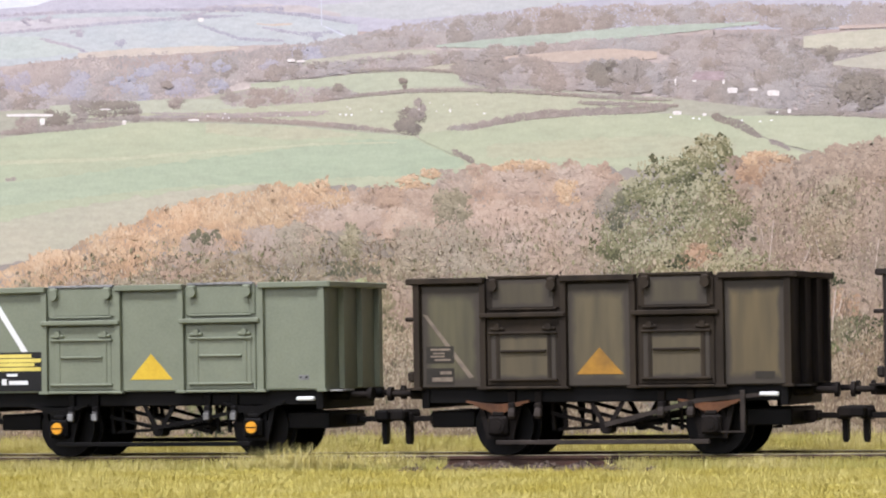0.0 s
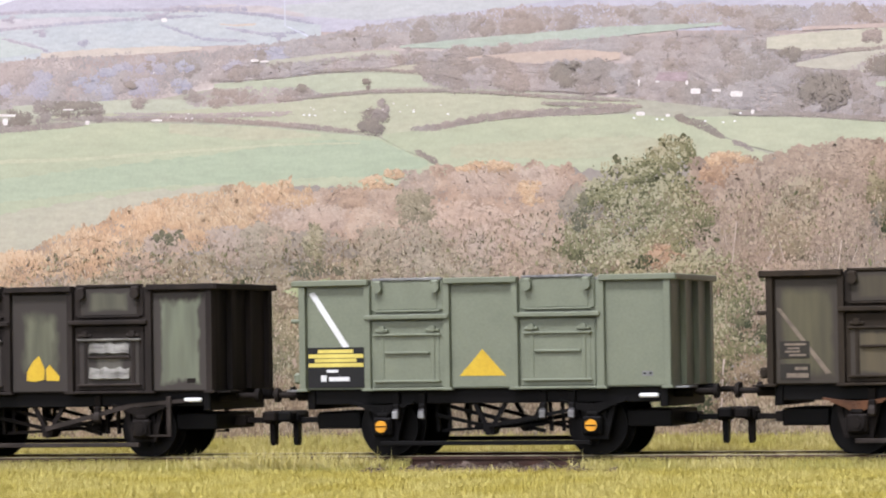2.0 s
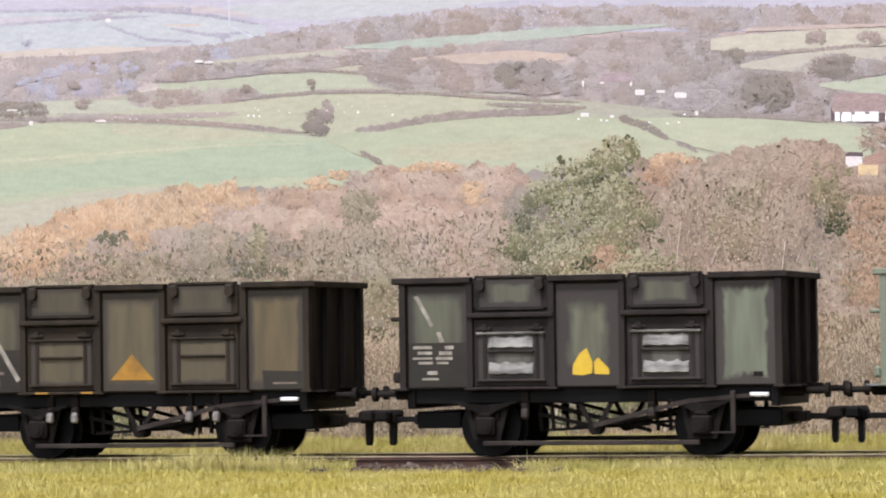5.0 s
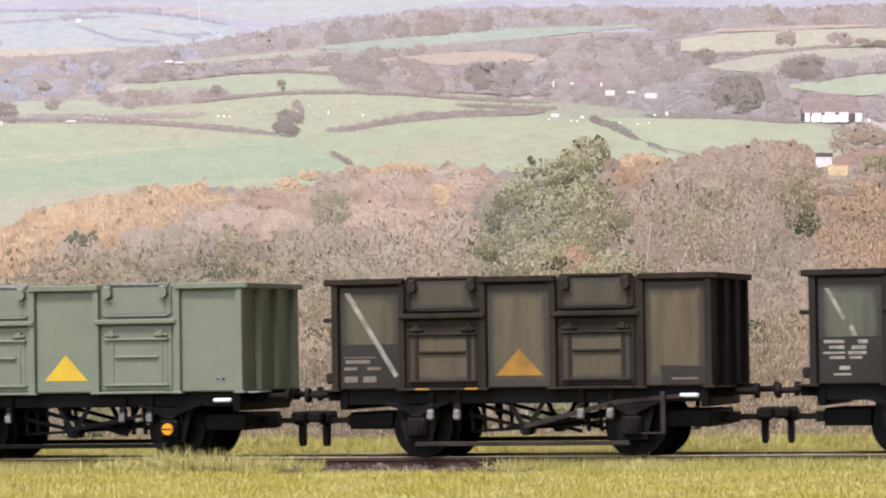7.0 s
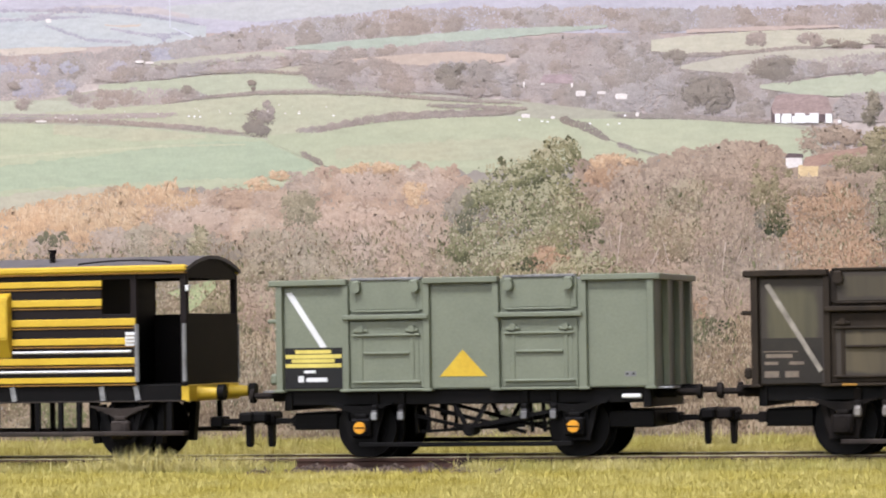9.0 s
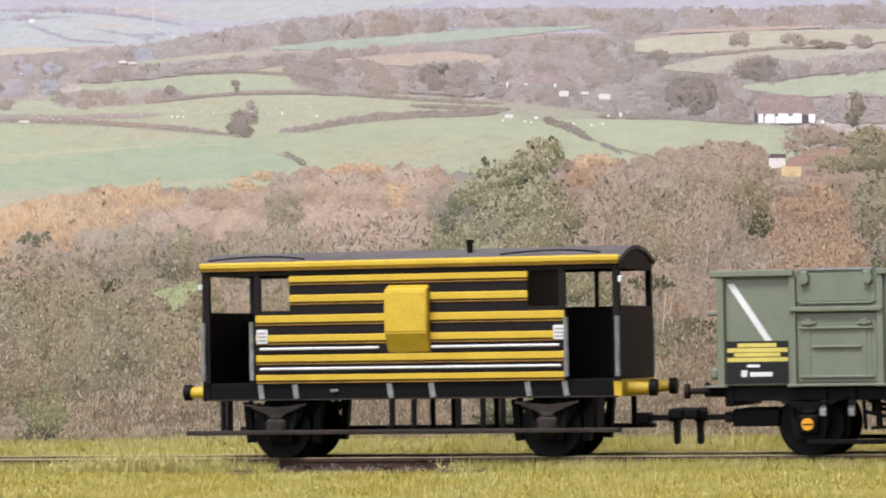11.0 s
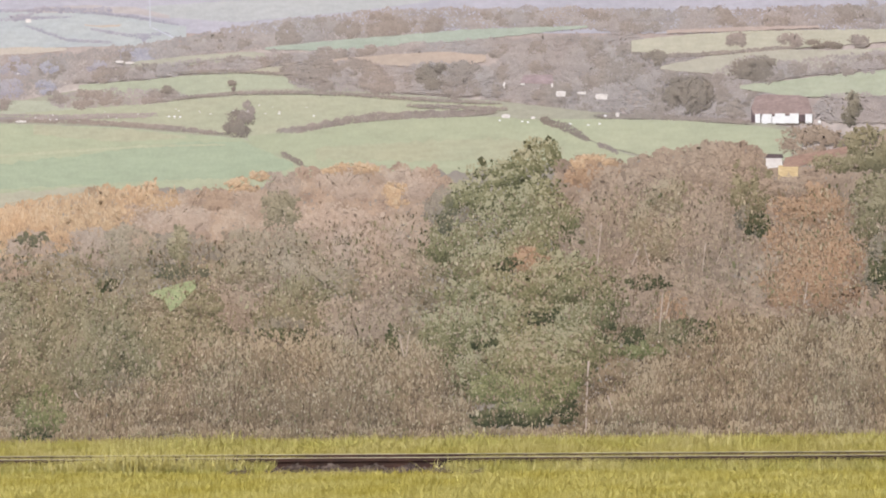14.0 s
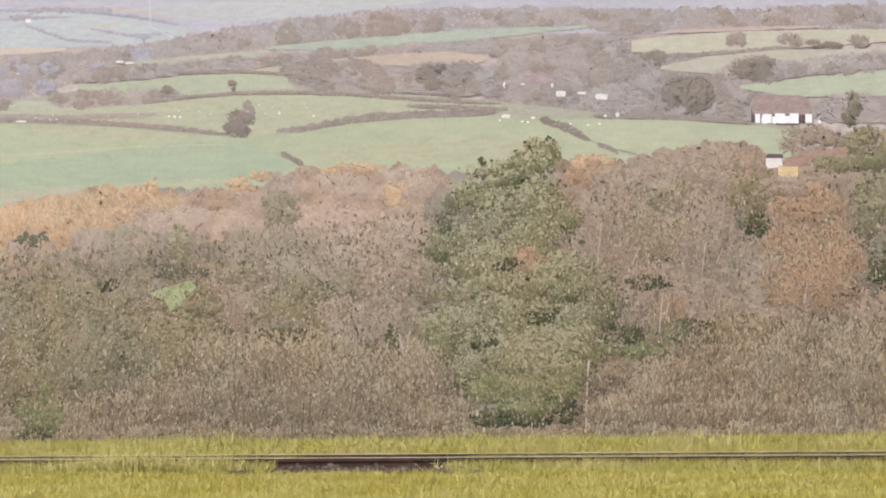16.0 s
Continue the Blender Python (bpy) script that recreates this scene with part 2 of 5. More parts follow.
def blades(name, xs, ys, zs, heights, width, material, label, lean=0.5):
    """Static-grass fibres: thin bent strips standing on the ground."""
    n = len(xs)
    a = rng.uniform(0, 2 * np.pi, n)
    la, lm = rng.uniform(0, 2 * np.pi, n), np.abs(rng.normal(0, 1, n)) * lean * heights
    dx, dy = np.cos(a) * width, np.sin(a) * width
    lx, ly = np.cos(la) * lm, np.sin(la) * lm
    v = np.empty((n, 5, 3))
    for k, (s, f, w) in enumerate(((-1, 0, 1), (1, 0, 1), (1, 0.55, 0.8), (-1, 0.55, 0.8), (0, 1, 0))):
        v[:, k, 0] = xs + s * dx * w + lx * f * f
        v[:, k, 1] = ys + s * dy * w + ly * f * f
        v[:, k, 2] = zs + heights * f * (1 - 0.25 * np.minimum(1, lm / np.maximum(heights, 0.1)))
    base = np.arange(n) * 5
    faces = np.stack([base, base + 1, base + 2, base + 3], 1).tolist() + np.stack([base + 3, base + 2, base + 4], 1).tolist()
    return tagged(cloud(name, v.reshape(-1, 3), faces, [material]), label, "grass", kind="stuff")


def patchy(x, y):
    return np.array([noise.noise((a * 0.045, b * 0.06, 3)) for a, b in zip(x, y)])


bare_v = np.vectorize(bare)


def grass_strip(name, count, x0, x1, y0, y1, low, high, material, label, keep):
    x, y = rng.uniform(x0, x1, count), rng.uniform(y0, y1, count)
    p = patchy(x, y)
    ok = keep(x, y, p, rng.uniform(0, 1, count))
    x, y, p = x[ok], y[ok], p[ok]
    h = rng.uniform(low, high, len(x)) * (1 + 0.35 * p)
    by_rail = np.clip(1 - (np.abs(y - TRACK_Y) - 9) / 8, 0, 1) * (1 - bare_v(x))
    h = np.minimum(h + by_rail * rng.uniform(0.9, 1.7, len(x)), 3.1)
    h = np.where(by_rail > 0.3, np.maximum(h, rng.uniform(2.5, 3.0, len(x))), h) if y1 < 0 else h
    z = GROUND_Z - 0.3 + 1.4 * np.clip((y - 16) / 60, 0, 1)
    return blades(name, x, y, z, h, 0.06, material, label, 0.95 * (1 - 0.88 * by_rail))


def keep_front(x, y, p, r):
    edge = -11.7 - 10.0 * bare_v(x) + 1.4 * p
    return (y < edge) & (r < 0.95)


grass_strip("grass_front", 220000, -290, 20, -118, -11, 0.9, 1.9, GRASS, "short yellow-green static grass in front of the track", keep_front)
grass_strip("grass_back", 120000, -345, 10, 7.2, 88, 1.3, 2.9, GRASS_BACK, "short yellow-green static grass behind the track", lambda x, y, p, r: y > 8.2 - 1.5 * p)


grass_strip("grass_between_rails", 22000, -345, 10, -9.3, 5.6, 1.7, 2.65, GRASS_BACK, "sparse low static grass between the rails", lambda x, y, p, r: (bare_v(x) < 0.6) & (r < 0.9))


# a closer fringe that leans on the near rail
x = rng.uniform(-290, 10, 30000)
y = rng.uniform(-19, -12.0, len(x))
keep = bare_v(x) < 0.35 + 0.3 * patchy(x, y)
x, y = x[keep], y[keep]
tall = 2.88 - 1.35 * np.clip((-12.6 - y) / 6.4, 0, 1)
blades("grass_fringe", x, y, np.full(len(x), GROUND_Z - 0.1), tall * rng.uniform(0.84, 1.02, len(x)) * (1 + 0.12 * patchy(x * 4, y)), 0.05, GRASS_FAR, "pale yellow-green static grass crowding the near rail", 0.3)
x = rng.uniform(-345, 10, 12000)
x = x[bare_v(x) < 0.8]
blades("grass_far_fringe", x, rng.uniform(2.6, 5.5, len(x)), np.full(len(x), GROUND_Z - 0.1), rng.uniform(2.4, 2.72, len(x)), 0.05, GRASS_BACK, "low static grass against the far rail", 0.25)
# an uneven, taller edge of grass before the backscene
x = rng.uniform(-345, 10, 16000)
y = rng.uniform(58, 88, len(x))
hi = patchy(x * 2.2, y * 0.4)
blades("grass_edge", x, y, np.full(len(x), GROUND_Z + 0.9), np.clip(rng.uniform(1.2, 3.6, len(x)) * (1.0 + 0.8 * hi), 0.6, 4.6), 0.07, GRASS_FAR, "uneven longer static grass along the backscene", 0.55)


def tufts(name, spots, material, label):
    xs, ys, hs = [], [], []
    for x, y, n, spread, h in spots:
        xs.append(rng.normal(x, spread, n))
        ys.append(rng.normal(y, spread * 0.25, n))
        hs.append(rng.uniform(0.55, 1.0, n) * h)
    xs, ys, hs = np.concatenate(xs), np.minimum(np.concatenate(ys), -13.2), np.concatenate(hs)
    return blades(name, xs, ys, np.full(len(xs), GROUND_Z - 0.2), hs, 0.06, material, label, 0.8)


tufts("straw_tufts", [(-200, -17, 420, 3.4, 6.0), (-192, -17, 340, 3, 5.4), (-207, -18, 300, 4, 4.8), (-184, -16.5, 200, 2.6, 5.2),
                      (-140, -16.5, 90, 3, 4.4), (-120, -17, 130, 6, 4.0), (-100, -17, 80, 7, 3.2), (-230, -17, 90, 8, 3.4), (-250, -17, 70, 8, 3.2),
                      (-80, -17, 80, 9, 3.2), (-60, -17, 60, 8, 3.2), (-157, -21, 60, 6, 2.2)], STRAW, "taller pale straw fibres beside the near rail")
# loose strands standing along the rail
x = rng.uniform(-290, 0, 900)
x = x[bare_v(x) < 0.5]
blades("straw_strands", x, rng.uniform(-17, -13.4, len(x)), np.full(len(x), GROUND_Z - 0.2), rng.uniform(2.2, 3.3, len(x)), 0.06, STRAW, "scattered pale straw strands along the near rail", 0.75)


def ballast(count):
    x, y = rng.uniform(-184, -138, count), rng.uniform(-22, -11.2, count)
    v, faces = [], []
    for i in range(count):
        r = rng.uniform(0.25, 0.7)
        c = np.array((x[i], y[i], -2.9 + 0.09 * (y[i] + 22) + 0.35 * math.sin(x[i] * 0.9) + r * 0.3))
        pts = rng.normal(0, 1, (6, 3)) * 0.25 + np.array(((1, 0, 0), (-1, 0, 0), (0, 1, 0), (0, -1, 0), (0, 0, 0.8), (0, 0, -0.8)))
        b = len(v)
        v.extend(c + pts * r)
        for f in ((0, 2, 4), (2, 1, 4), (1, 3, 4), (3, 0, 4), (2, 0, 5), (1, 2, 5), (3, 1, 5), (0, 3, 5)):
            faces.append(tuple(b + k for k in f))
    return tagged(cloud("ballast", v, faces, [BALLAST]), "loose brown-grey stone ballast beside the rail", "ballast", kind="stuff")


ballast(2600)
# ---- the train: open wagons and a brake van ----
NEAR, FAR = -14.1, 14.1          # faces of a wagon's sides from its centre line
WHEEL_R = 5.0
SPINNING = []                    # (wheelset, x, radius)


def wheelset(parent, x, material):
    root = new("wheelset")
    root.parent = parent
    root.location = (x * MM, 0, WHEEL_R * MM)
    part("axle", rod((0, -12.6, 0), (0, 12.6, 0), 0.8), material, root)
    for s in (-1, 1):
        bm = disc(0, s * 6.9, s * 9.4, 0, WHEEL_R, seg=36)
        disc(0, s * 6.6, s * 7.1, 0, WHEEL_R + 0.7, bm, 36)
        disc(0, s * 9.2, s * 10.2, 0, 1.3, bm, 16)
        for k in range(3):
            a = k * 2.094
            disc(2.7 * math.cos(a), s * 9.3, s * 9.6, 2.7 * math.sin(a), 0.8, bm, 10)
        part("wheel", bm, material, root, "black disc wheel")
    SPINNING.append((root, x))
    return root


def buffer(parent, x, y, z, side, body, head):
    root = part("buffer", rod((x, y, z), (x + side * 3.2, y, z), 0.95, seg=16), body, parent)
    bm = rod((x + side * 3.0, y, z), (x + side * 7.0, y, z), 0.5, seg=12)
    rod((x + side * 6.6, y, z), (x + side * 7.3, y, z), 1.2, bm, 20)
    part("buffer_head", bm, head, root)


def coupling(parent, x, side, material):
    """A model hook coupling: thin drawbar, a bumper that meets its neighbour's, and a hanging hook."""
    def span(a, b):
        return min(x + side * a, x + side * b), max(x + side * a, x + side * b)

    bm = bar(*span(0, 7), -1.3, 1.3, 5.5, 6.4, 0.1)
    bar(*span(0, 2.2), -2.2, 2.2, 5.1, 6.8, 0.15, bm)
    root = part("drawbar", bm, material, parent)
    bm = bar(*span(6.0, 8.55), -4.6, 4.6, 5.7, 7.5, 0.35)
    bar(*span(5.4, 7.4), -2.0, 2.0, 5.3, 7.1, 0.3, bm)
    part("bumper_bar", bm, material, root, "black bumper bar")
    a, b = span(6.05, 7.05)
    bm = prism([(a, 5.8), (b, 5.8), (b - 0.05, 2.2), (b - 0.25, 1.6), (a + 0.25, 1.6), (a + 0.05, 2.2)], -0.9, 0.9)
    part("coupling_hook", bm, material, root, "black hanging hook")


def axle_guard(parent, x, y, iron, cap, spring, box):
    """Spring, guard and axlebox outside one wheel."""
    s = -1 if y < 0 else 1
    bm = bmesh.new()
    for k in (-1, 1):
        strap((x + k * 3.5, 9.2), (x + k * 1.9, 3.1), 0.9, y, y + s * 0.7, bm)
        strap((x + k * 1.75, 9.2), (x + k * 1.75, 3.1), 0.7, y + s * 0.05, y + s * 0.65, bm)
    strap((x - 2.4, 3.0), (x + 2.4, 3.0), 0.6, y + s * 0.1, y + s * 0.75, bm)
    root = part("axle_guard", bm, iron, parent)
    bm = bar(x - 1.7, x + 1.7, y + s * 0.6, y + s * 2.1, 3.4, 6.5, 0.35)
    disc(x, y + s * 2.0, y + s * 2.5, 5.0, 1.3, bm, 18)
    disc(x, y + s * 2.4, y + s * 2.7, 5.0, 0.75, bm, 14)
    bar(x - 1.1, x + 1.1, y + s * 0.6, y + s * 1.9, 6.4, 7.4, 0.3, bm)
    part("axlebox", bm, box, root)
    bm = bmesh.new()
    for k in range(4):
        w, z = 5.4 - k * 1.2, 8.6 - k * 0.45
        outline = [(x - w, z + 0.55), (x - w * 0.5, z + 0.1), (x, z - 0.1), (x + w * 0.5, z + 0.1), (x + w, z + 0.55), (x + w, z + 0.15), (x + w * 0.5, z - 0.32), (x, z - 0.52), (x - w * 0.5, z - 0.32), (x - w, z + 0.15)]
        prism(outline, y + s * 0.5, y + s * (1.9 - 0.06 * k), bm)
    part("leaf_spring", bm, spring, root)
    if cap:
        bm = disc(x, y + s * 2.4, y + s * 2.75, 5.0, 0.98, seg=20)
        c = part("axlebox_cap", bm, cap, root, "orange-yellow axlebox cap")
        part("cap_bar", bar(x - 0.9, x + 0.9, y + s * 2.7, y + s * 2.85, 4.9, 5.1, 0), BLACK, c, "dark line across the cap")


def mineral_wagon(style, centre):
    """A steel open wagon of slab sides with two doors a side. style: clean, scraped, brown or patched."""
    names = {"clean": "clean grey-green steel mineral wagon with black underframe, on the rails",
             "scraped": "heavily weathered dark mineral wagon with scraped door and flaking green patches",
             "brown": "brown weathered mineral wagon with faded plates and dull ochre triangle",
             "patched": "brown weathered mineral wagon with dark patches and dull ochre triangle"}
    w = empty("mineral_wagon", names[style], "wagon", "mineral wagons of the train")
    w.location = (0, TRACK_Y * MM, 0)
    w.scale = (1, 0.95, 1)
    clean = style == "clean"
    if clean:
        frame_m = panel_m = [GREY_GREEN] * 3
        edge_m = end_m = post_m = GREY_GREEN
        door_m = top_door_m = GREY_GREEN
        under, iron, spring = BLACK, BLACK, BLACK
    elif style == "scraped":
        g = rgb(47, 41, 35)
        panel_m = [worn_panel("scraped_panel_a", rgb(90, 92, 74), g, 0.88, 0.1, 0.1), worn_panel("scraped_panel_b", rgb(98, 100, 80), g, 0.8, 0.26, 0.14),
                   worn_panel("scraped_panel_c", rgb(112, 118, 98), rgb(54, 48, 42), 0.93, 0.22, 0.05, 0.85)]
        top_door_m = worn_panel("scraped_top_door", rgb(92, 92, 75), g, 0.9, 0.26, 0.16)
        door_m = worn_panel("scraped_low_door", rgb(96, 93, 84), g, 0.85, 0.4)
        edge_m, end_m, post_m = GRIME, GRIME_END, GRIME
        under, iron, spring = BLACK, GRIMY_BLACK, GRIMY_BLACK
    else:
        g = rgb(52, 45, 34)
        panel_m = [worn_panel("brown_panel_a", rgb(86, 82, 58), g, 1.0, 0.12, 0.2), worn_panel("brown_panel_b", rgb(92, 83, 58), g, 1.02, 0.12, 0.2), worn_panel("brown_panel_c", rgb(96, 84, 55), g, 1.06, 0.12, 0.2)]
        top_door_m = worn_panel("brown_top_door", rgb(74, 67, 48), g, 0.98, 0.15, 0.2)
        door_m = worn_panel("brown_low_door", rgb(88, 79, 56), g, 1.05, 0.15, 0.2)
        edge_m, end_m, post_m = BROWN_GRIME, GRIME_END, BROWN_GRIME
        under, iron, spring = BLACK, GRIMY_BLACK, RUST if style == "brown" else GRIMY_BLACK
    L, R, BOT, TOP = -32.0, 32.0, 11.2, 28.6
    # floor and inner shell
    part("floor", bar(L + 0.5, R - 0.5, NEAR + 1, FAR - 1, 11.0, 11.8, 0), under, w)
    for s in (-1, 1):
        y0, y1 = s * 13.0, s * 13.6
        body = part("side_sheet", bar(L, R, min(y0, y1), max(y0, y1), BOT, TOP, 0.05), edge_m, w)
        f0, f1 = s * 13.5, s * 13.75
        for k, (a, b) in enumerate(((-30.4, -20.4), (-5.3, 5.1), (20.9, 30.6))):
            part("panel", bar(a, b, min(f0, f1), max(f0, f1), 11.4, 27.9, 0.05), panel_m[k], body)
        for x in (-31.3, -19.8, -6.0, 5.7, 20.3, 31.3):
            h = 0.65 if abs(x) < 31 else 0.7
            outline = [(x - h, f0), (x - h * 0.75, s * 14.5), (x + h * 0.75, s * 14.5), (x + h, f0)]
            bm = bmesh.new()
            lo = [bm.verts.new((px, py, 11.25)) for px, py in outline]
            hi = [bm.verts.new((px, py, 28.3)) for px, py in outline]
            for i in range(4):
                bm.faces.new((lo[i], lo[(i + 1) % 4], hi[(i + 1) % 4], hi[i]))
            bm.faces.new(lo), bm.faces.new(hi)
            part("post", bm, post_m, body)
            part("post_foot", bar(x - 0.95, x + 0.95, min(s * 13.4, s * 14.8), max(s * 13.4, s * 14.8), 10.9, 11.35, 0.08), post_m, body)
        # top rim, stepped over the doors
        for a, b, z0, z1 in ((L - 0.7, -19.5, 28.35, 29.35), (-6.4, 6.2, 28.35, 29.35), (20.0, R + 0.7, 28.35, 29.35)):
            part("top_rim", bar(a, b, min(s * 12.7, s * 14.9), max(s * 12.7, s * 14.9), z0, z1, 0.14), edge_m, body)
        for cx in (-12.9, 12.9):
            up = part("upper_door", bar(cx - 6.3, cx + 6.3, min(f0, s * 13.95), max(f0, s * 13.95), 24.1, 29.15, 0.12), edge_m, body)
            part("door_panel", bar(cx - 5.2, cx + 5.2, min(s * 13.9, s * 14.05), max(s * 13.9, s * 14.05), 24.3, 28.8, 0.05), top_door_m, up)
            part("door_lip", bar(cx - 6.0, cx + 6.0, min(s * 13.0, s * 14.3), max(s * 13.0, s * 14.3), 29.05, 29.5, 0.1), PALE_STEEL if clean else edge_m, up)
            part("door_bar", bar(cx - 5.7, cx + 5.7, min(s * 13.9, s * 14.35), max(s * 13.9, s * 14.35), 23.85, 24.2, 0.1), edge_m if not clean else GREY_GREEN, up)
            for hx in (-5.0, 5.0):
                bm = bar(cx + hx - 0.75, cx + hx + 0.75, min(s * 13.9, s * 14.9), max(s * 13.9, s * 14.9), 27.9, 29.1, 0.3)
                disc(cx + hx, s * 13.9, s * 15.0, 27.8, 0.8, bm, 12)
                part("hinge", bm, post_m, up)
            part("ledge", bar(cx - 7.3, cx + 7.3, min(s * 13.4, s * 15.0), max(s * 13.4, s * 15.0), 22.65, 23.45, 0.15), edge_m, body)
            low = part("lower_door", bar(cx - 6.3, cx + 6.3, min(f0, s * 13.9), max(f0, s * 13.9), 11.5, 22.4, 0.1), edge_m, body)
            part("door_panel", bar(cx - 5.5, cx + 5.5, min(s * 13.85, s * 14.0), max(s * 13.85, s * 14.0), 12.2, 20.2, 0.05), door_m, low)
            bars = ((20.1, -5.8, 5.8), (17.15, -3.9, 3.9), (12.45, -5.8, 5.8))
            for z, a, b in bars:
                part("door_bar", bar(cx + a, cx + b, min(s * 13.9, s * 14.5), max(s * 13.9, s * 14.5), z - 0.22, z + 0.22, 0.12), STEEL if style == "scraped" and z > 19 else LEVER if style == "scraped" else edge_m, low)
            for px in (-4.4, 4.4):
                part("door_rib", bar(cx + px - 0.35, cx + px + 0.35, min(s * 13.85, s * 14.15), max(s * 13.85, s * 14.15), 12.0, 20.0, 0.1), post_m, low)
                bm = disc(cx + px, s * 13.8, s * 14.7, 21.1, 0.55, seg=12)
                bar(cx + px - 1.15, cx + px + 1.15, min(s * 13.8, s * 14.5), max(s * 13.8, s * 14.5), 20.5, 21.1, 0.2, bm)
                part("hinge", bm, post_m, low)
            if style == "scraped":
                for z0 in (17.6, 13.3):
                    bm = bmesh.new()
                    rows = []
                    for k in range(9):
                        fx = k / 8 * 2 - 1
                        out = s * (14.45 + 0.35 * (1 - fx ** 4))
                        jag = 0.25 * math.sin(k * 2.3 + z0)
                        rows.append([bm.verts.new((cx + 3.7 * fx, s * 14.0, z0 + 2.0 + jag)), bm.verts.new((cx + 3.7 * fx, (out + s * 14.1) / 2, z0 + 1.2 + jag)), bm.verts.new((cx + 3.75 * fx, out, z0 + 0.25 + jag * 0.4)), bm.verts.new((cx + 3.7 * fx, s * 14.0, z0))])
                    for p, q in zip(rows, rows[1:]):
                        for i in range(3):
                            bm.faces.new((p[i], p[i + 1], q[i + 1], q[i]))
                    part("bare_metal_patch", bm, STEEL, low, "scraped bare metal bulge")
            part("door_sill", bar(cx - 6.4, cx + 6.4, min(s * 13.4, s * 14.7), max(s * 13.4, s * 14.7), 10.95, 11.4, 0.1), edge_m, body)
            if style == "patched" and s < 0 and cx < 0:
                for px in (-3.4, 5.0):
                    part("rust_mark", bar(cx + px - 1.2, cx + px + 1.2, -14.76, -14.4, 11.0, 11.35, 0.05), OCHRE, body, "ochre rust mark")
    for s in (-1, 1):
        x0, x1 = s * 31.2, s * 31.9
        end = part("end_sheet", bar(min(x0, x1), max(x0, x1), -13.6, 13.6, BOT, TOP, 0.05), end_m, w)
        part("end_rim", bar(min(s * 31.3, s * 33.0), max(s * 31.3, s * 33.0), -14.8, 14.8, 28.3, 29.3, 0.14), edge_m, end)
        for y in (-6.2, 3.0, 12.0):
            outline = [(s * 31.8, y - 1.5), (s * 32.7, y - 0.9), (s * 32.7, y + 0.9), (s * 31.8, y + 1.5)]
            bm = bmesh.new()
            lo = [bm.verts.new((px, py, 11.4)) for px, py in outline]
            hi = [bm.verts.new((px, py, 28.4)) for px, py in outline]
            for i in range(4):
                bm.faces.new((lo[i], lo[(i + 1) % 4], hi[(i + 1) % 4], hi[i]))
            bm.faces.new(lo), bm.faces.new(hi)
            part("end_rib", bm, end_m, end)
        if s < 0:
            bm = bar(-33.6, -31.9, -13.6, -12.4, 22.3, 23.0, 0.2)
            bar(-33.2, -31.9, -13.8, -12.6, 12.2, 14.0, 0.4, bm)
            part("end_bracket", bm, post_m, end)
        part("step_plate", bar(min(s * 31.8, s * 34.6), max(s * 31.8, s * 34.6), -13.2, -7.5, 10.9, 11.2, 0.05), PALE_STEEL if clean else GRIMY_BLACK, end)
    # underframe
    for s in (-1, 1):
        part("solebar", bar(-30.6, 30.6, min(s * 11.4, s * 12.6), max(s * 11.4, s * 12.6), 8.7, 11.1, 0.12), under, w)
        for x in (-17.75, 18.25):
            axle_guard(w, x, s * 11.4, iron, ORANGE if clean else None, spring if s < 0 else iron, iron)
        part("tie_bar", bar(-18, 18, min(s * 13.0, s * 13.7), max(s * 13.0, s * 13.7), 1.85, 2.6, 0.1), BLACK if clean else LEVER, w)
        stops = (-15.3, -10.8, 10.0, 14.9) if style != "scraped" else (-10.9, 10.2)
        for x in stops:
            bm = bar(x - 0.65, x + 0.65, min(s * 12.4, s * 13.6), max(s * 12.4, s * 13.6), 6.3, 8.8, 0.3)
            bar(x - 0.6, x + 0.6, min(s * 12.5, s * 13.2), max(s * 12.5, s * 13.2), 8.8, 10.6, 0.1, bm)
            stop = part("door_stop", bm, iron, w)
            bm = bmesh.new()
            rows = []
            for z, out, h in ((10.7, 12.7, 0.42), (9.2, 12.9, 0.42), (8.1, 13.5, 0.5), (7.2, 13.9, 0.62), (6.5, 13.95, 0.66), (6.1, 13.6, 0.5)):
                rows.append([bm.verts.new((x - h, s * (out - 0.35), z)), bm.verts.new((x - h * 0.7, s * out, z)), bm.verts.new((x + h * 0.7, s * out, z)), bm.verts.new((x + h, s * (out - 0.35), z))])
            for lo, hi in zip(rows, rows[1:]):
                for k in range(3):
                    bm.faces.new((lo[k], lo[k + 1], hi[k + 1], hi[k]))
            part("stop_spring", bm, {"clean": STOP_DARK, "patched": STOP_PALE}.get(style, LEVER), stop, "curved steel stop spring")
            if clean or style == "patched":
                part("stop_pad", bar(x - 0.5, x + 0.5, min(s * 13.75, s * 14.05), max(s * 13.75, s * 14.05), 6.3, 7.5, 0.28), PALE_STEEL if clean else STOP_PALE, stop, "pale worn pad")
        # brake gear
        vee = part("vee_hanger", strap((-2.2, 9.0), (0.3, 4.3), 0.7, s * 11.6, s * 12.2), iron, w)
        part("hanger_leg", strap((3.4, 9.0), (0.7, 4.3), 0.7, s * 11.6, s * 12.2), iron, vee)
        part("push_rod", strap((-9.5, 6.9), (0.5, 4.6), 0.6, s * 9.6, s * 10.2), iron, vee)
        part("push_rod", strap((0.5, 4.9), (9.5, 6.3), 0.6, s * 9.6, s * 10.2), iron, vee)
        part("cross_rod", strap((-9.0, 8.6), (9.0, 4.0), 0.6, s * 8.2, s * 8.8), iron, vee)
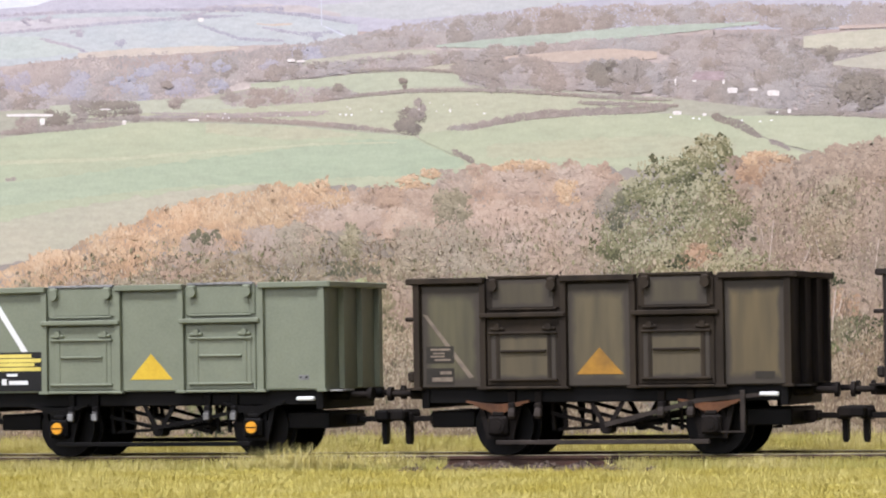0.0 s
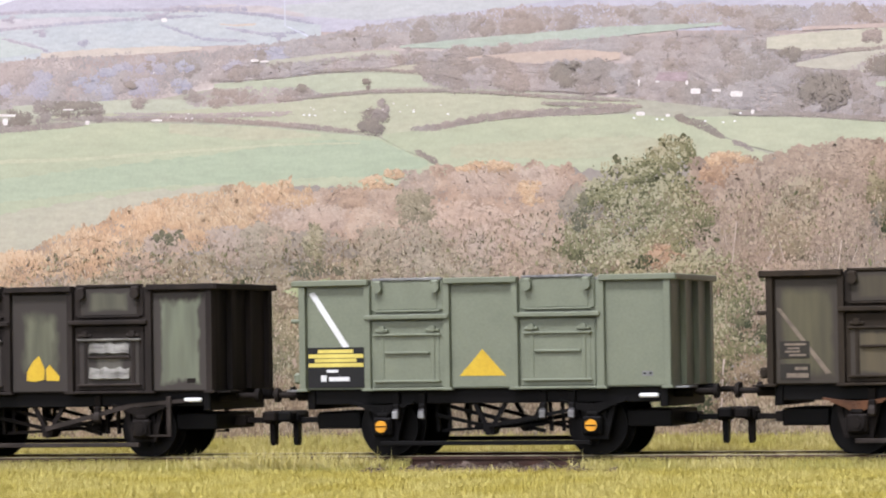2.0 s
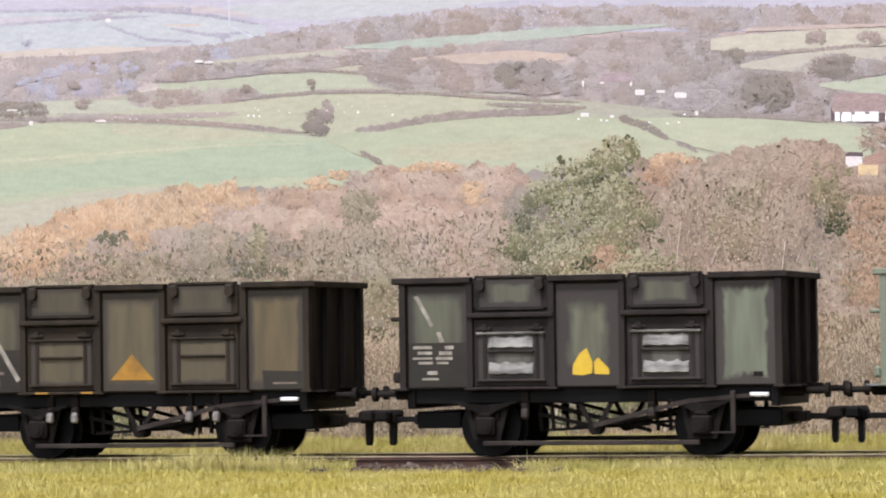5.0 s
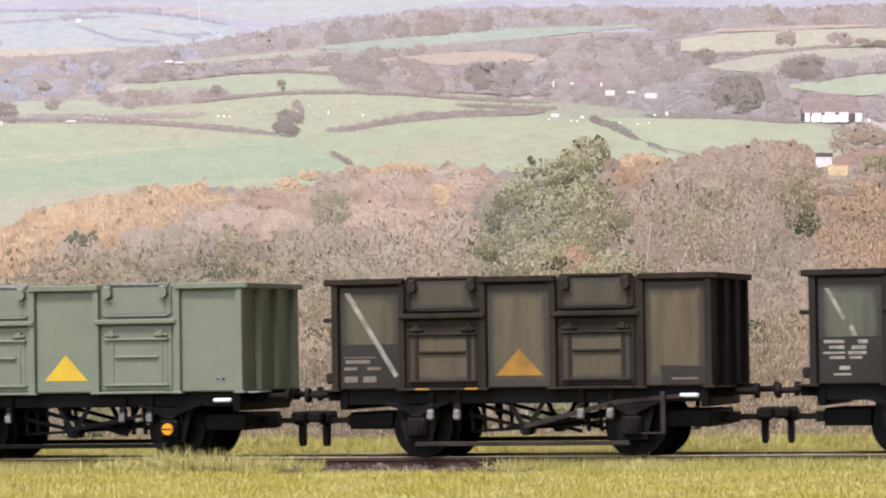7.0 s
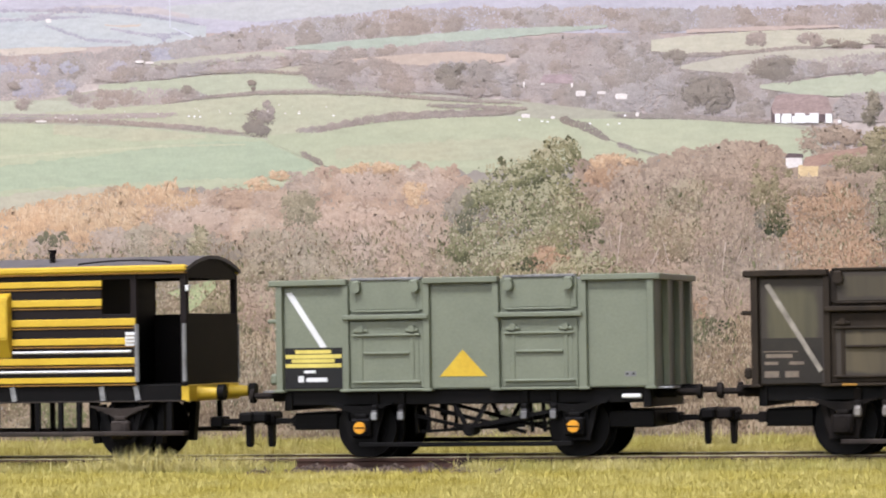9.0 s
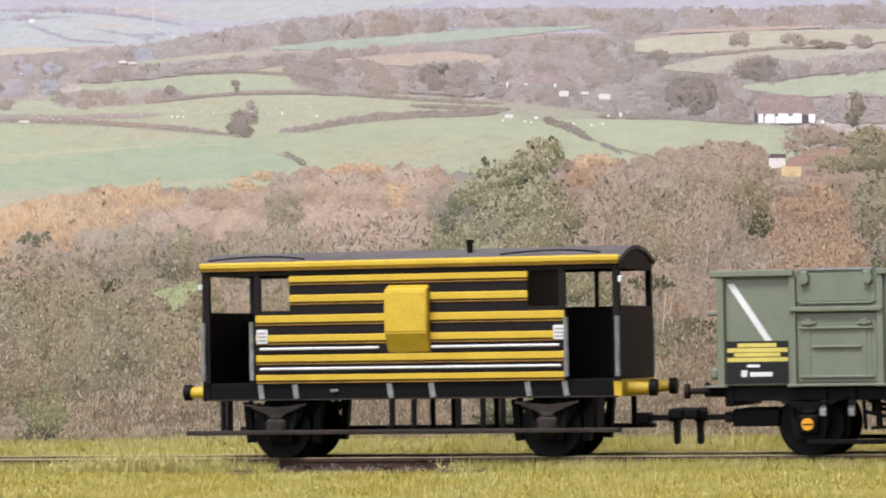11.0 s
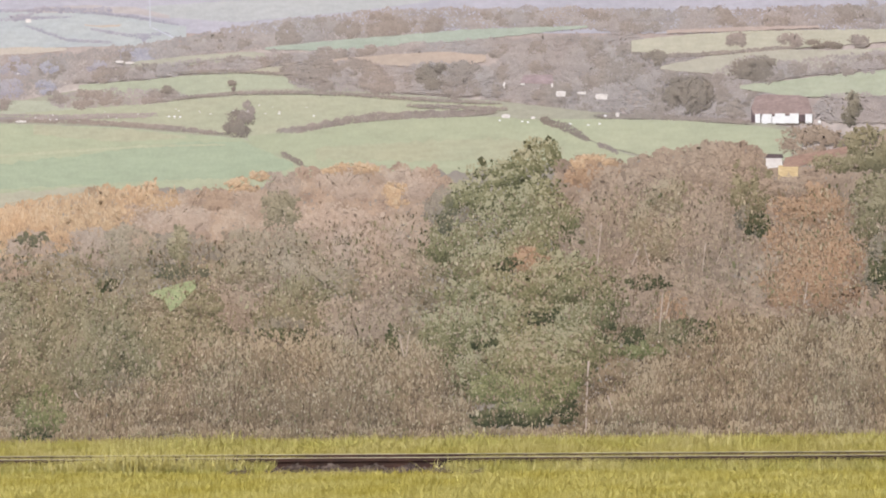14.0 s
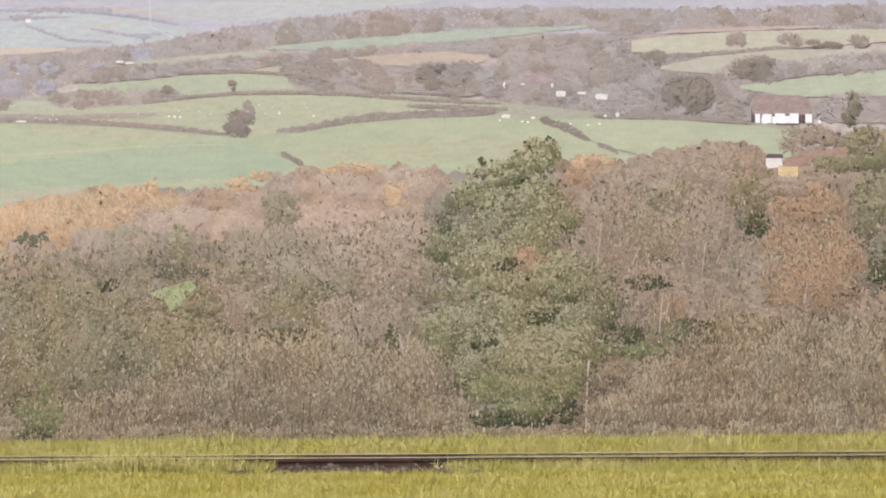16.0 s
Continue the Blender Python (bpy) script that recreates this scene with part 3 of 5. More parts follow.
        part("cross_rod", strap((-8.5, 4.2), (9.0, 5.1), 0.5, s * 8.9, s * 9.4), iron, vee)
        part("crank_boss", disc(0.5, s * 9.2, s * 12.6, 4.5, 1.05, seg=14), iron, vee)
        for x in (-9.6, -7.6, 9.9, 12.0):
            part("brake_hanger", strap((x, 9.0), (x + 0.3, 4.0), 0.55, s * 8.3, s * 9.0), iron, vee)
        if not clean:
            lever = part("brake_lever", strap((0.5, 5.0), (16.5, 8.9), 0.75, s * 12.9, s * 13.4), LEVER, w)
            part("lever_handle", strap((16.3, 8.85), (27.0, 9.7), 0.65, s * 12.9, s * 13.4), LEVER, lever)
            part("lever_tip", bar(26.2, 29.4, min(s * 12.8, s * 13.5), max(s * 12.8, s * 13.5), 9.4, 10.1, 0.2), WHITE, lever, "white lever tip")
            guide = part("lever_guide", bar(23.2, 24.0, min(s * 13.4, s * 13.9), max(s * 13.4, s * 13.9), 3.6, 10.4, 0.1), LEVER, w)
            part("guide_foot", bar(20.0, 24.0, min(s * 13.4, s * 13.9), max(s * 13.4, s * 13.9), 3.6, 3.9, 0.05), LEVER, guide)
        else:
            lever = part("brake_lever", strap((0.5, 5.0), (24, 9.2), 0.6, s * 12.7, s * 13.1), under, w)
            part("lever_tip", bar(26.2, 29.4, min(s * 12.6, s * 13.5), max(s * 12.6, s * 13.5), 9.4, 10.1, 0.2), WHITE, lever, "white lever tip")
    for s in (-1, 1):
        part("buffer_beam", bar(min(s * 29.6, s * 31.0), max(s * 29.6, s * 31.0), -13, 13, 7.9, 11.1, 0.15), under, w)
        part("end_brace", bar(min(s * 23.0, s * 30.6), max(s * 23.0, s * 30.6), -9.0, 9.0, 4.6, 7.4, 0.2), under, w)
        for y in (-8.5, 8.5):
            buffer(w, s * 31.0, y, 10.3, s, under if clean else GRIMY_BLACK, GRIMY_BLACK)
        coupling(w, s * 31.0, s, under if clean else GRIMY_BLACK)
        wheelset(w, s * 18.0 + 0.25, BLACK)
    # markings, on both sides
    for s in (-1, 1):
        y = s * 13.76

        def mark(name, outline, m, label="", lift=0.06, parent=w):
            if s > 0:
                outline = [(-px, pz) for px, pz in outline]
            return part(name, prism(outline, y - s * 0.02, y + s * lift), m, parent, label)

        def bars_on(x0, z0, rows, m, parent):
            for x, z, length, h in rows:
                mark("lettering_bar", [(x0 + x, z0 + z), (x0 + x + length, z0 + z), (x0 + x + length, z0 + z + h), (x0 + x, z0 + z + h)], m, "", 0.12, parent)

        tri = [(-3.95, 13.25), (3.95, 13.2), (-0.05, 17.6)]
        if style == "scraped":
            mark("warning_triangle", [(-2.7, 13.3), (-1.0, 13.1), (0.6, 13.5), (0.7, 15.2), (-0.3, 17.5), (-1.5, 16.6), (-2.6, 14.8)], YELLOW, "chipped yellow triangle")
            mark("triangle_chip", [(1.0, 13.3), (3.4, 13.2), (3.4, 14.1), (1.6, 16.0), (0.9, 15.2)], YELLOW)
            mark("diagonal_stripe", [(-29.4, 26.3), (-28.7, 26.4), (-26.1, 21.6), (-26.6, 21.3)], DULL_WHITE, "worn white diagonal stripe")
            mark("stripe_chip", [(-25.6, 20.4), (-25.0, 20.5), (-24.3, 18.9), (-25.0, 18.7)], DULL_WHITE)
            root = mark("dark_plate", [(-30.3, 11.6), (-20.6, 11.6), (-20.6, 18.7), (-30.3, 18.7)], DULL_PLATE, "worn dark plate with broken lettering", 0.05)
            bars_on(-30, 11.6, [(0.4, 6.1, 3.2, 0.5), (5.8, 6.0, 1.5, 0.6), (1.2, 5.2, 2.4, 0.5), (4.8, 5.1, 2.2, 0.6), (0.3, 4.4, 3.4, 0.35), (4.2, 4.3, 2.9, 0.5), (1.3, 3.6, 2.4, 0.45), (4.4, 3.6, 2.0, 0.4), (2.8, 1.9, 1.7, 0.6), (1.9, 1.0, 2.8, 0.35)], DULL_WHITE, root)
            mark("number_bar", [(27.0, 12.6), (28.6, 12.6), (28.6, 13.4), (27.0, 13.4)], GRIMY_BLACK)
        elif clean:
            mark("warning_triangle", tri, YELLOW, "bright yellow triangle")
            mark("diagonal_stripe", [(-30.2, 27.2), (-29.2, 27.4), (-23.2, 18.3), (-24.3, 18.2)], WHITE, "white diagonal stripe")
            root = mark("black_plate", [(-30.5, 11.5), (-20.6, 11.5), (-20.6, 18.2), (-30.5, 18.2)], PLATE, "black lettering plate", 0.1)
            bars_on(-30.5, 11.5, [(1.8, 5.75, 6.2, 0.6), (0.1, 4.95, 9.7, 0.65), (1.2, 4.25, 7.4, 0.6), (0.1, 3.45, 9.7, 0.65)], CREAM, root)
            bars_on(-30.5, 11.5, [(3.3, 2.55, 2.0, 0.45), (2.3, 1.05, 0.95, 1.05), (3.7, 1.1, 3.6, 0.7)], WHITE, root)
            root = mark("small_plate", [(26.9, 12.9), (28.7, 12.9), (28.7, 13.7), (26.9, 13.7)], PALE_STEEL, "small maker's plate")
            bars_on(26.9, 12.9, [(0.2, 0.25, 0.4, 0.3), (1.2, 0.25, 0.4, 0.3)], PLATE, root)
        else:
            mark("warning_triangle", tri, OCHRE, "dulled ochre triangle")
            if style == "brown":
                mark("diagonal_stripe", [(-30.3, 23.4), (-29.6, 23.3), (-21.6, 13.0), (-22.4, 12.8)], FAINT, "faded diagonal stripe")
                root = mark("upper_plate", [(-29.8, 15.4), (-25.0, 15.4), (-25.0, 18.1), (-29.8, 18.1)], DULL_PLATE, "faded lettering plate", 0.09)
                bars_on(-29.8, 15.4, [(0.8, 2.0, 3.4, 0.35), (1.2, 1.4, 2.0, 0.3), (0.8, 0.9, 2.4, 0.3), (1.5, 0.3, 2.7, 0.35)], FAINT, root)
                root = mark("lower_plate", [(-29.8, 11.9), (-25.0, 11.9), (-25.0, 14.5), (-29.8, 14.5)], DULL_PLATE, "faded lettering plate", 0.09)
                bars_on(-29.8, 11.9, [(2.4, 1.6, 2.0, 0.5), (1.0, 0.4, 3.6, 0.7)], FAINT, root)
                mark("number_bar", [(25.8, 12.2), (29.0, 12.2), (29.0, 13.4), (25.8, 13.4)], DULL_PLATE)
            else:
                mark("dark_patch", [(-30.3, 11.5), (-20.6, 11.5), (-20.6, 18.6), (-30.3, 18.6)], DULL_PLATE, "darker repainted lower patch", 0.03)
                mark("diagonal_stripe", [(-29.7, 27.0), (-28.9, 27.2), (-20.6, 13.6), (-21.2, 13.1)], DULL_WHITE, "off-white diagonal stripe", 0.09)
                root = mark("lettering_plate", [(-30.1, 12.2), (-24.4, 12.2), (-24.4, 16.6), (-30.1, 16.6)], DULL_PLATE, "framed faded lettering plate", 0.07)
                bars_on(-30.1, 12.2, [(0.1, 4.2, 5.5, 0.15), (0.5, 3.3, 4.2, 0.6), (0.2, 2.2, 2.2, 0.5), (4.2, 2.2, 2.3, 0.5), (0.2, 0.2, 2.3, 1.0), (3.5, 0.2, 2.2, 1.0)], FAINT, root)
                mark("dark_patch", [(23.6, 11.5), (30.4, 11.5), (30.4, 14.4), (23.3, 14.6)], DULL_PLATE, "darker repainted corner patch", 0.03)
                mark("number_bar", [(25.2, 12.3), (29.4, 12.3), (29.4, 12.6), (25.2, 12.6)], FAINT)
    return w, centre


def brake_van(centre):
    v = empty("brake_van", "black brake van with yellow stripes, duckets and open end verandas", "brake van")
    v.location = (0, TRACK_Y * MM, 0)
    v.scale = (0.985, 0.93, 1)
    # body: cabin between the verandas, low side screens, end walls with two openings
    for s in (-1, 1):
        y0, y1 = s * 12.6, s * 13.4
        side = part("cabin_side", bar(-20.5, 20.6, min(y0, y1), max(y0, y1), 12.4, 31.2, 0.08), CABIN_BLACK, v)
        for a, b in ((-26.6, -20.5), (20.6, 26.8)):
            part("veranda_screen", bar(a, b, min(y0, y1), max(y0, y1), 12.4, 24.4, 0.08), CABIN_BLACK, v)
        for z0, z1, a, b in ((29.0, 30.05, -20.5, 20.7), (25.75, 26.95, -20.5, 20.7), (22.4, 23.65, -26.5, 26.8), (19.25, 20.4, -26.5, 26.8), (15.95, 17.1, -26.5, 26.8), (12.85, 13.85, -26.5, 26.8)):
            plank = part("yellow_plank", bar(a, b, min(s * 13.3, s * 13.7), max(s * 13.3, s * 13.7), z0, z1, 0.12), YELLOW, side, "yellow painted plank")
            part("plank_line", bar(a, b, min(s * 13.3, s * 13.62), max(s * 13.3, s * 13.62), z0 - 0.42, z0 - 0.24, 0.03), OCHRE, plank, "thin ochre line below the plank")
        for z, gaps in ((18.1, ((-25.6, -4.8), (4.3, 26.0))), (14.8, ((-25.6, 26.2),))):
            for a, b in gaps:
                part("handrail", rod((a, s * 14.0, z), (b, s * 14.0, z), 0.22), WHITE, side, "white handrail")
        # ducket
        bm = bmesh.new()
        prof = ((s * 13.2, 28.3), (s * 15.2, 27.6), (s * 15.6, 27.2), (s * 15.6, 20.5), (s * 13.4, 17.2), (s * 13.2, 17.2))
        a = [bm.verts.new((-3.35, y, z)) for y, z in prof]
        b = [bm.verts.new((3.95, y, z)) for y, z in prof]
        bm.faces.new(a), bm.faces.new(b)
        for i in range(len(a)):
            bm.faces.new((a[i], a[(i + 1) % len(a)], b[(i + 1) % len(b)], b[i]))
        bmesh.ops.bevel(bm, geom=bm.edges[:], offset=0.2, segments=2, affect="EDGES")
        part("ducket", bm, YELLOW, side, "yellow lookout ducket")
        for x in (-25.3, 25.9):
            notice = part("notice", bar(x - 0.95, x + 0.95, min(s * 13.5, s * 13.82), max(s * 13.5, s * 13.82), 19.0, 21.3, 0.05), WHITE, side, "white notice with orange print")
            for z in (19.5, 20.1, 20.7):
                part("lettering_bar", bar(x - 0.75, x + 0.75, min(s * 13.8, s * 13.87), max(s * 13.8, s * 13.87), z - 0.13, z + 0.13, 0), DULL_WHITE, notice)
        # posts, gutters and grab rails of the verandas
        if s > 0:
            for a, b in ((-35.0, -26.6), (26.8, 35.0)):
                part("veranda_gate", bar(a, b, 12.7, 13.3, 12.4, 24.4, 0.08), CABIN_BLACK, v)
        for x in (-35.2, -26.2, 26.4, 35.4):
            h = 0.55 if s < 0 else 0.3
            part("veranda_post", bar(x - h, x + h, min(s * 12.5, s * 13.5), max(s * 12.5, s * 13.5), 12.4, 31.2, 0.08), CABIN_BLACK, v)
        for x in (-35.7, -27.1, 27.1, 35.7):
            part("grab_rail", rod((x, s * 13.9, 13.0), (x, s * 13.9, 22.6), 0.42), PALE_STEEL, v, "pale grab rail")
        part("gutter", bar(-36.2, 36.3, min(s * 13.2, s * 14.5), max(s * 13.2, s * 14.5), 31.3, 32.45, 0.3), YELLOW, v, "yellow roof edge")
        part("gutter_line", bar(-36.0, 36.0, min(s * 12.6, s * 14.2), max(s * 12.6, s * 14.2), 31.0, 31.3, 0.05), OCHRE, v)
        part("top_beam", bar(-35.5, 35.5, min(s * 12.4, s * 13.3), max(s * 12.4, s * 13.3), 30.2, 31.1, 0.05), CABIN_BLACK, v)
        sole = part("solebar", bar(-35.6, 35.8, min(s * 12.0, s * 13.0), max(s * 12.0, s * 13.0), 9.8, 12.5, 0.12), BLACK, v)
        part("solebar_lip", bar(-35.4, 35.6, min(s * 12.0, s * 13.3), max(s * 12.0, s * 13.3), 9.6, 9.85, 0.05), LEVER, sole)
        for x in (-25.8, -19.7, -3.2, 4.0, 20.4, 26.7):
            part("bracket", strap((x - 0.1, 12.3), (x + 0.25, 9.9), 0.9, s * 12.9, s * 13.4), PALE_STEEL, sole, "pale bracket")
        part("lamp_iron", bar(-13.6, -12.2, min(s * 12.9, s * 13.4), max(s * 12.9, s * 13.4), 10.9, 11.4, 0.1), PALE_STEEL, sole)
        board_step = part("step_board", bar(-38.4, 36.0, min(s * 13.0, s * 15.6), max(s * 13.0, s * 15.6), 4.0, 4.75, 0.15), LEVER, v, "long dark footboard")
        for x in (-32.6, -3.0, 0.8, 8.4, 12.6, 16.0, 32.6):
            part("step_hanger", bar(x - 0.45, x + 0.45, min(s * 12.4, s * 13.2), max(s * 12.4, s * 13.2), 4.4, 9.9, 0.1), BLACK, board_step)
        for x in (-23.4, 23.4):
            axle_guard(v, x, s * 11.0, BLACK, None, LEVER, LEVER)
            for k in (-1, 1):
                part("brake_block", strap((x + k * 6.4, 9.4), (x + k * 5.7, 2.6), 1.2, s * 7.0, s * 9.0), BLACK, v)
                part("guard_stay", strap((x + k * 5.0, 9.6), (x + k * 2.4, 4.6), 0.6, s * 10.6, s * 11.2), BLACK, v)
    for s in (-1, 1):
        x0, x1 = s * 20.0, s * 20.6
        part("cabin_end", bar(min(x0, x1), max(x0, x1), -12.6, 12.6, 12.4, 32.6, 0.05), BLACK, v)
        x0, x1 = s * 35.0, s * 36.0
        end = part("end_wall", bar(min(x0, x1), max(x0, x1), -13.4, 13.4, 12.2, 24.3, 0.08), CABIN_BLACK, v, "brown-black end wall")
        for y0, y1 in ((-13.4, -12.2), (12.2, 13.4)):
            part("end_post", bar(min(x0, x1), max(x0, x1), y0, y1, 24.3, 30.4, 0.08), CABIN_BLACK, end)
        n = 12
        arc = [(-13.4 + 26.8 * i / n, 31.0 + 2.5 * (1 - (2 * i / n - 1) ** 2)) for i in range(n + 1)]
        bm = bmesh.new()
        fr = [bm.verts.new((x0, y, z)) for y, z in arc] + [bm.verts.new((x0, 13.4, 30.3)), bm.verts.new((x0, -13.4, 30.3))]
        bk = [bm.verts.new((x1, y, z)) for y, z in arc] + [bm.verts.new((x1, 13.4, 30.3)), bm.verts.new((x1, -13.4, 30.3))]
        bm.faces.new(fr), bm.faces.new(bk)
        for i in range(len(fr)):
            bm.faces.new((fr[i], fr[(i + 1) % len(fr)], bk[(i + 1) % len(bk)], bk[i]))
        part("end_arch", bm, CABIN_BLACK, end)
        part("headstock", bar(min(s * 34.8, s * 36.2), max(s * 34.8, s * 36.2), -13.2, 13.2, 9.6, 12.4, 0.15), YELLOW if s > 0 else BLACK, v)
        for y in (-8.3, 8.3):
            root = part("buffer", rod((s * 36.0, y, 11.0), (s * 40.0, y, 11.0), 1.15, seg=16, r2=0.85), YELLOW, v, "yellow buffer shank")
            part("buffer_head", rod((s * 39.8, y, 11.0), (s * 41.0, y, 11.0), 1.35, seg=20), BLACK, root, "black buffer head")
        part("lamp_bracket", bar(min(s * 35.9, s * 36.5), max(s * 35.9, s * 36.5), -13.8, -12.9, 28.0, 29.0, 0.1), WHITE, v)
        part("end_step", bar(min(s * 31.5, s * 32.3), max(s * 31.5, s * 32.3), -12.0, -11.0, 4.4, 9.8, 0.1), BLACK, v)
        wheelset(v, s * 23.4, BLACK)
    coupling(v, 36.0, 1, BLACK)
    part("floor", bar(-35.2, 35.2, -12.8, 12.8, 11.8, 12.5, 0.05), BLACK, v)
    # roof: one shallow arch, with thickness
    bm = bmesh.new()
    n = 16
    rings = []
    for x in (-36.3, 36.4):
        outer = [bm.verts.new((x, -14.3 + 28.6 * i / n, 31.9 + 2.3 * (1 - (2 * i / n - 1) ** 2))) for i in range(n + 1)]
        inner = [bm.verts.new((x, 14.0 - 28.0 * i / n, 31.3 + 2.3 * (1 - (2 * i / n - 1) ** 2))) for i in range(n + 1)]
        rings.append(outer + inner)
        bm.faces.new(rings[-1])
    for i in range(len(rings[0])):
        j = (i + 1) % len(rings[0])
        bm.faces.new((rings[0][i], rings[0][j], rings[1][j], rings[1][i]))
    roof = part("roof", bm, ROOF_GREY, v, "dark grey arched roof")
    for x in (-27.0, 24.0):
        bm = bmesh.new()
        pts = []
        for k in range(15):
            t = k / 14 * 2 - 1
            y = -11.2 + 2.6 * (1 - t * t)
            z = 31.95 + 2.3 * (1 - (y / 14.3) ** 2)
            pts.append((x + t * 8.5, y, z))
        for p, q in zip(pts, pts[1:]):
            rod(p, q, 0.18, bm, 6)
        part("rain_strip", bm, BLACK, roof, "curved rain strip")
    chimney = part("chimney", rod((9.7, -8.5, 33.1), (9.7, -8.5, 35.2), 0.5, seg=14), BLACK, roof)
    part("chimney_cap", rod((9.7, -8.5, 34.9), (9.7, -8.5, 35.5), 0.7, seg=14), BLACK, chimney)
    return v, centre


TRAIN = [mineral_wagon("scraped", 175.7), mineral_wagon("brown", 97.16), mineral_wagon("clean", 17.8),
         mineral_wagon("scraped", -61.56), mineral_wagon("patched", -140.92), mineral_wagon("clean", -220.3), brake_van(-303.6)]

# how far the train has come along the line at each time
RUN = ((0, -245.06), (0.5, -230.16), (1, -213.42), (1.5, -196.98), (2, -179.41), (2.5, -162.12), (3, -144.2), (3.5, -127.15), (4, -108.2),
       (5.25, -63.6), (6.5, -18.9), (7, 0.04), (7.5, 18.05), (8, 37.52), (8.5, 56.79), (9, 74.9), (9.5, 94.96), (10, 112.95),
       (11.25, 162.4), (12.5, 211.3), (13, 229.82), (13.5, 250.25), (14, 270.3), (15, 310.0), (16, 350.0))


def motions():
    for thing, centre in TRAIN:
        side = TRACK_Y - (0.9 if thing.name.startswith("brake_van") else 0.65)
        walk(thing, [(t, pose((s + centre) * MM, side * MM, 0)) for t, s in RUN])
    ts, ss = zip(*RUN)
    for wheels, x in SPINNING:
        rows = []
        for k in range(161):
            t = k / 10
            turn = math.degrees(float(np.interp(t, ts, ss)) / WHEEL_R)
            rows.append((t, pose(x * MM, 0, WHEEL_R * MM, 0, turn, 0)))
        walk(wheels, rows)


# ---- the printed backscene: a flat board behind the track, its countryside laid on in thin pieces of print ----
BACK_Y = 90.0
backscene = tagged(new("backdrop"), "flat printed backscene board of autumn fields, hedges and woods", "backdrop", kind="structure")


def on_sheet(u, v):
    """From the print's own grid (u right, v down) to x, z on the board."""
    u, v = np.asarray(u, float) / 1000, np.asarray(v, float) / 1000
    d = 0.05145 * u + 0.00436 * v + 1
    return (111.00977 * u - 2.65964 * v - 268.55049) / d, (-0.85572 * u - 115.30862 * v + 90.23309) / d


part("board", bar(-760, 760, BACK_Y + 0.8, BACK_Y + 8, -4.2, 190, 0.5), BOARD_WOOD, backscene)
part("paper_sheet", bar(-758, 758, BACK_Y, BACK_Y + 0.8, -4.0, 189, 0), printed("hazy_paper", rgb(176, 160, 154), rgb(196, 184, 178), 40, 700, (1, 1, 2.5)), backscene, "hazy mauve-grey printed paper")
LAYER = [0]


PILE = np.zeros((80, 160))       # how thick the print already lies, cell by cell


def depth(u, v, thick):
    """The depth at which the next piece of print lies clear of all that it covers."""
    LAYER[0] += 1
    u, v = np.ravel(u), np.ravel(v)
    cells = [(np.clip((v + b + 60) / 14, 0, 79).astype(int), np.clip((u + a + 380) / 14, 0, 159).astype(int)) for a in (-7, 7) for b in (-7, 7)]
    top = max(float(PILE[c].max()) for c in cells)
    for c in cells:
        PILE[c] = top + thick + 0.0006
    return BACK_Y - 0.012 - top


def curve_v(pts, u):
    us, vs = zip(*pts)
    return np.interp(u, us, vs)


def field(top, bottom, c1, c2, name="field", rough=1.6, label="", scale=60.0, stretch=(1, 1, 3)):
    """A patch of print between an upper and a lower line, with uneven edges."""
    u0, u1 = max(top[0][0], bottom[0][0]), min(top[-1][0], bottom[-1][0])
    n = max(8, int((u1 - u0) / 6))
    us = np.linspace(u0, u1, n)
    seed = LAYER[0] * 3.7
    w = np.array([noise.noise((u * 0.07, seed, 0)) for u in us]) * rough
    w2 = np.array([noise.noise((u * 0.09, seed, 9)) for u in us]) * rough
    vt = curve_v(top, us) + w
    vb = np.maximum(curve_v(bottom, us) + w2, vt + 0.5)
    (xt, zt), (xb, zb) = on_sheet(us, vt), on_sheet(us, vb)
    steps = np.linspace(0, 1, 60)[:, None]
    y = depth(us + 0 * steps, vt + (vb - vt) * steps, 0.001)
    verts = [(x, y, z) for x, z in zip(xt, zt)] + [(x, y, z) for x, z in zip(xb, zb)]
    faces = [(i, n + i, n + i + 1, i + 1) for i in range(n - 1)]
    # haze is mixed into the printed field colours
    veil = rgb(181, 181, 184)
    c1, c2 = [tuple(p * 0.66 + q * 0.34 for p, q in zip(c, veil)) for c in (c1, c2)]
    m = printed(name + "_print", c1, c2, scale, 1600, stretch, 0.1)
    return cloud(name, verts, faces, [m], None, backscene, label)


THICK = 0.003


def dabs(u, v, size, aspect, angle, y0, near=None):
    """Small five-cornered flecks on the sheet; returns corners and faces."""
    n = len(u)
    k = np.array((0.1, 1.35, 2.5, 3.8, 5.0))
    jit = rng.uniform(0.75, 1.25, (n, 5))
    px, py = np.cos(k) * jit * size[:, None], np.sin(k) * jit * (size * aspect)[:, None]
    ca, sa = np.cos(angle)[:, None], np.sin(angle)[:, None]
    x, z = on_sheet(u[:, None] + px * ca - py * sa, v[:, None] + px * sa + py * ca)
    y = y0 - THICK * (rng.uniform(0, 1, n) if near is None else near)[:, None] + np.zeros((1, 5))
    verts = np.stack([x, y, z], -1).reshape(-1, 3)
    return verts, (np.arange(n * 5).reshape(n, 5)[:, ::-1]).tolist()


PALETTES = {}


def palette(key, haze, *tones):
    """Flecks of one kind of foliage, dark to light, and the same seen farther off, with more haze mixed into the
    colour.
    """
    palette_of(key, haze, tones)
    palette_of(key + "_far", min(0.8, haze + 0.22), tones)


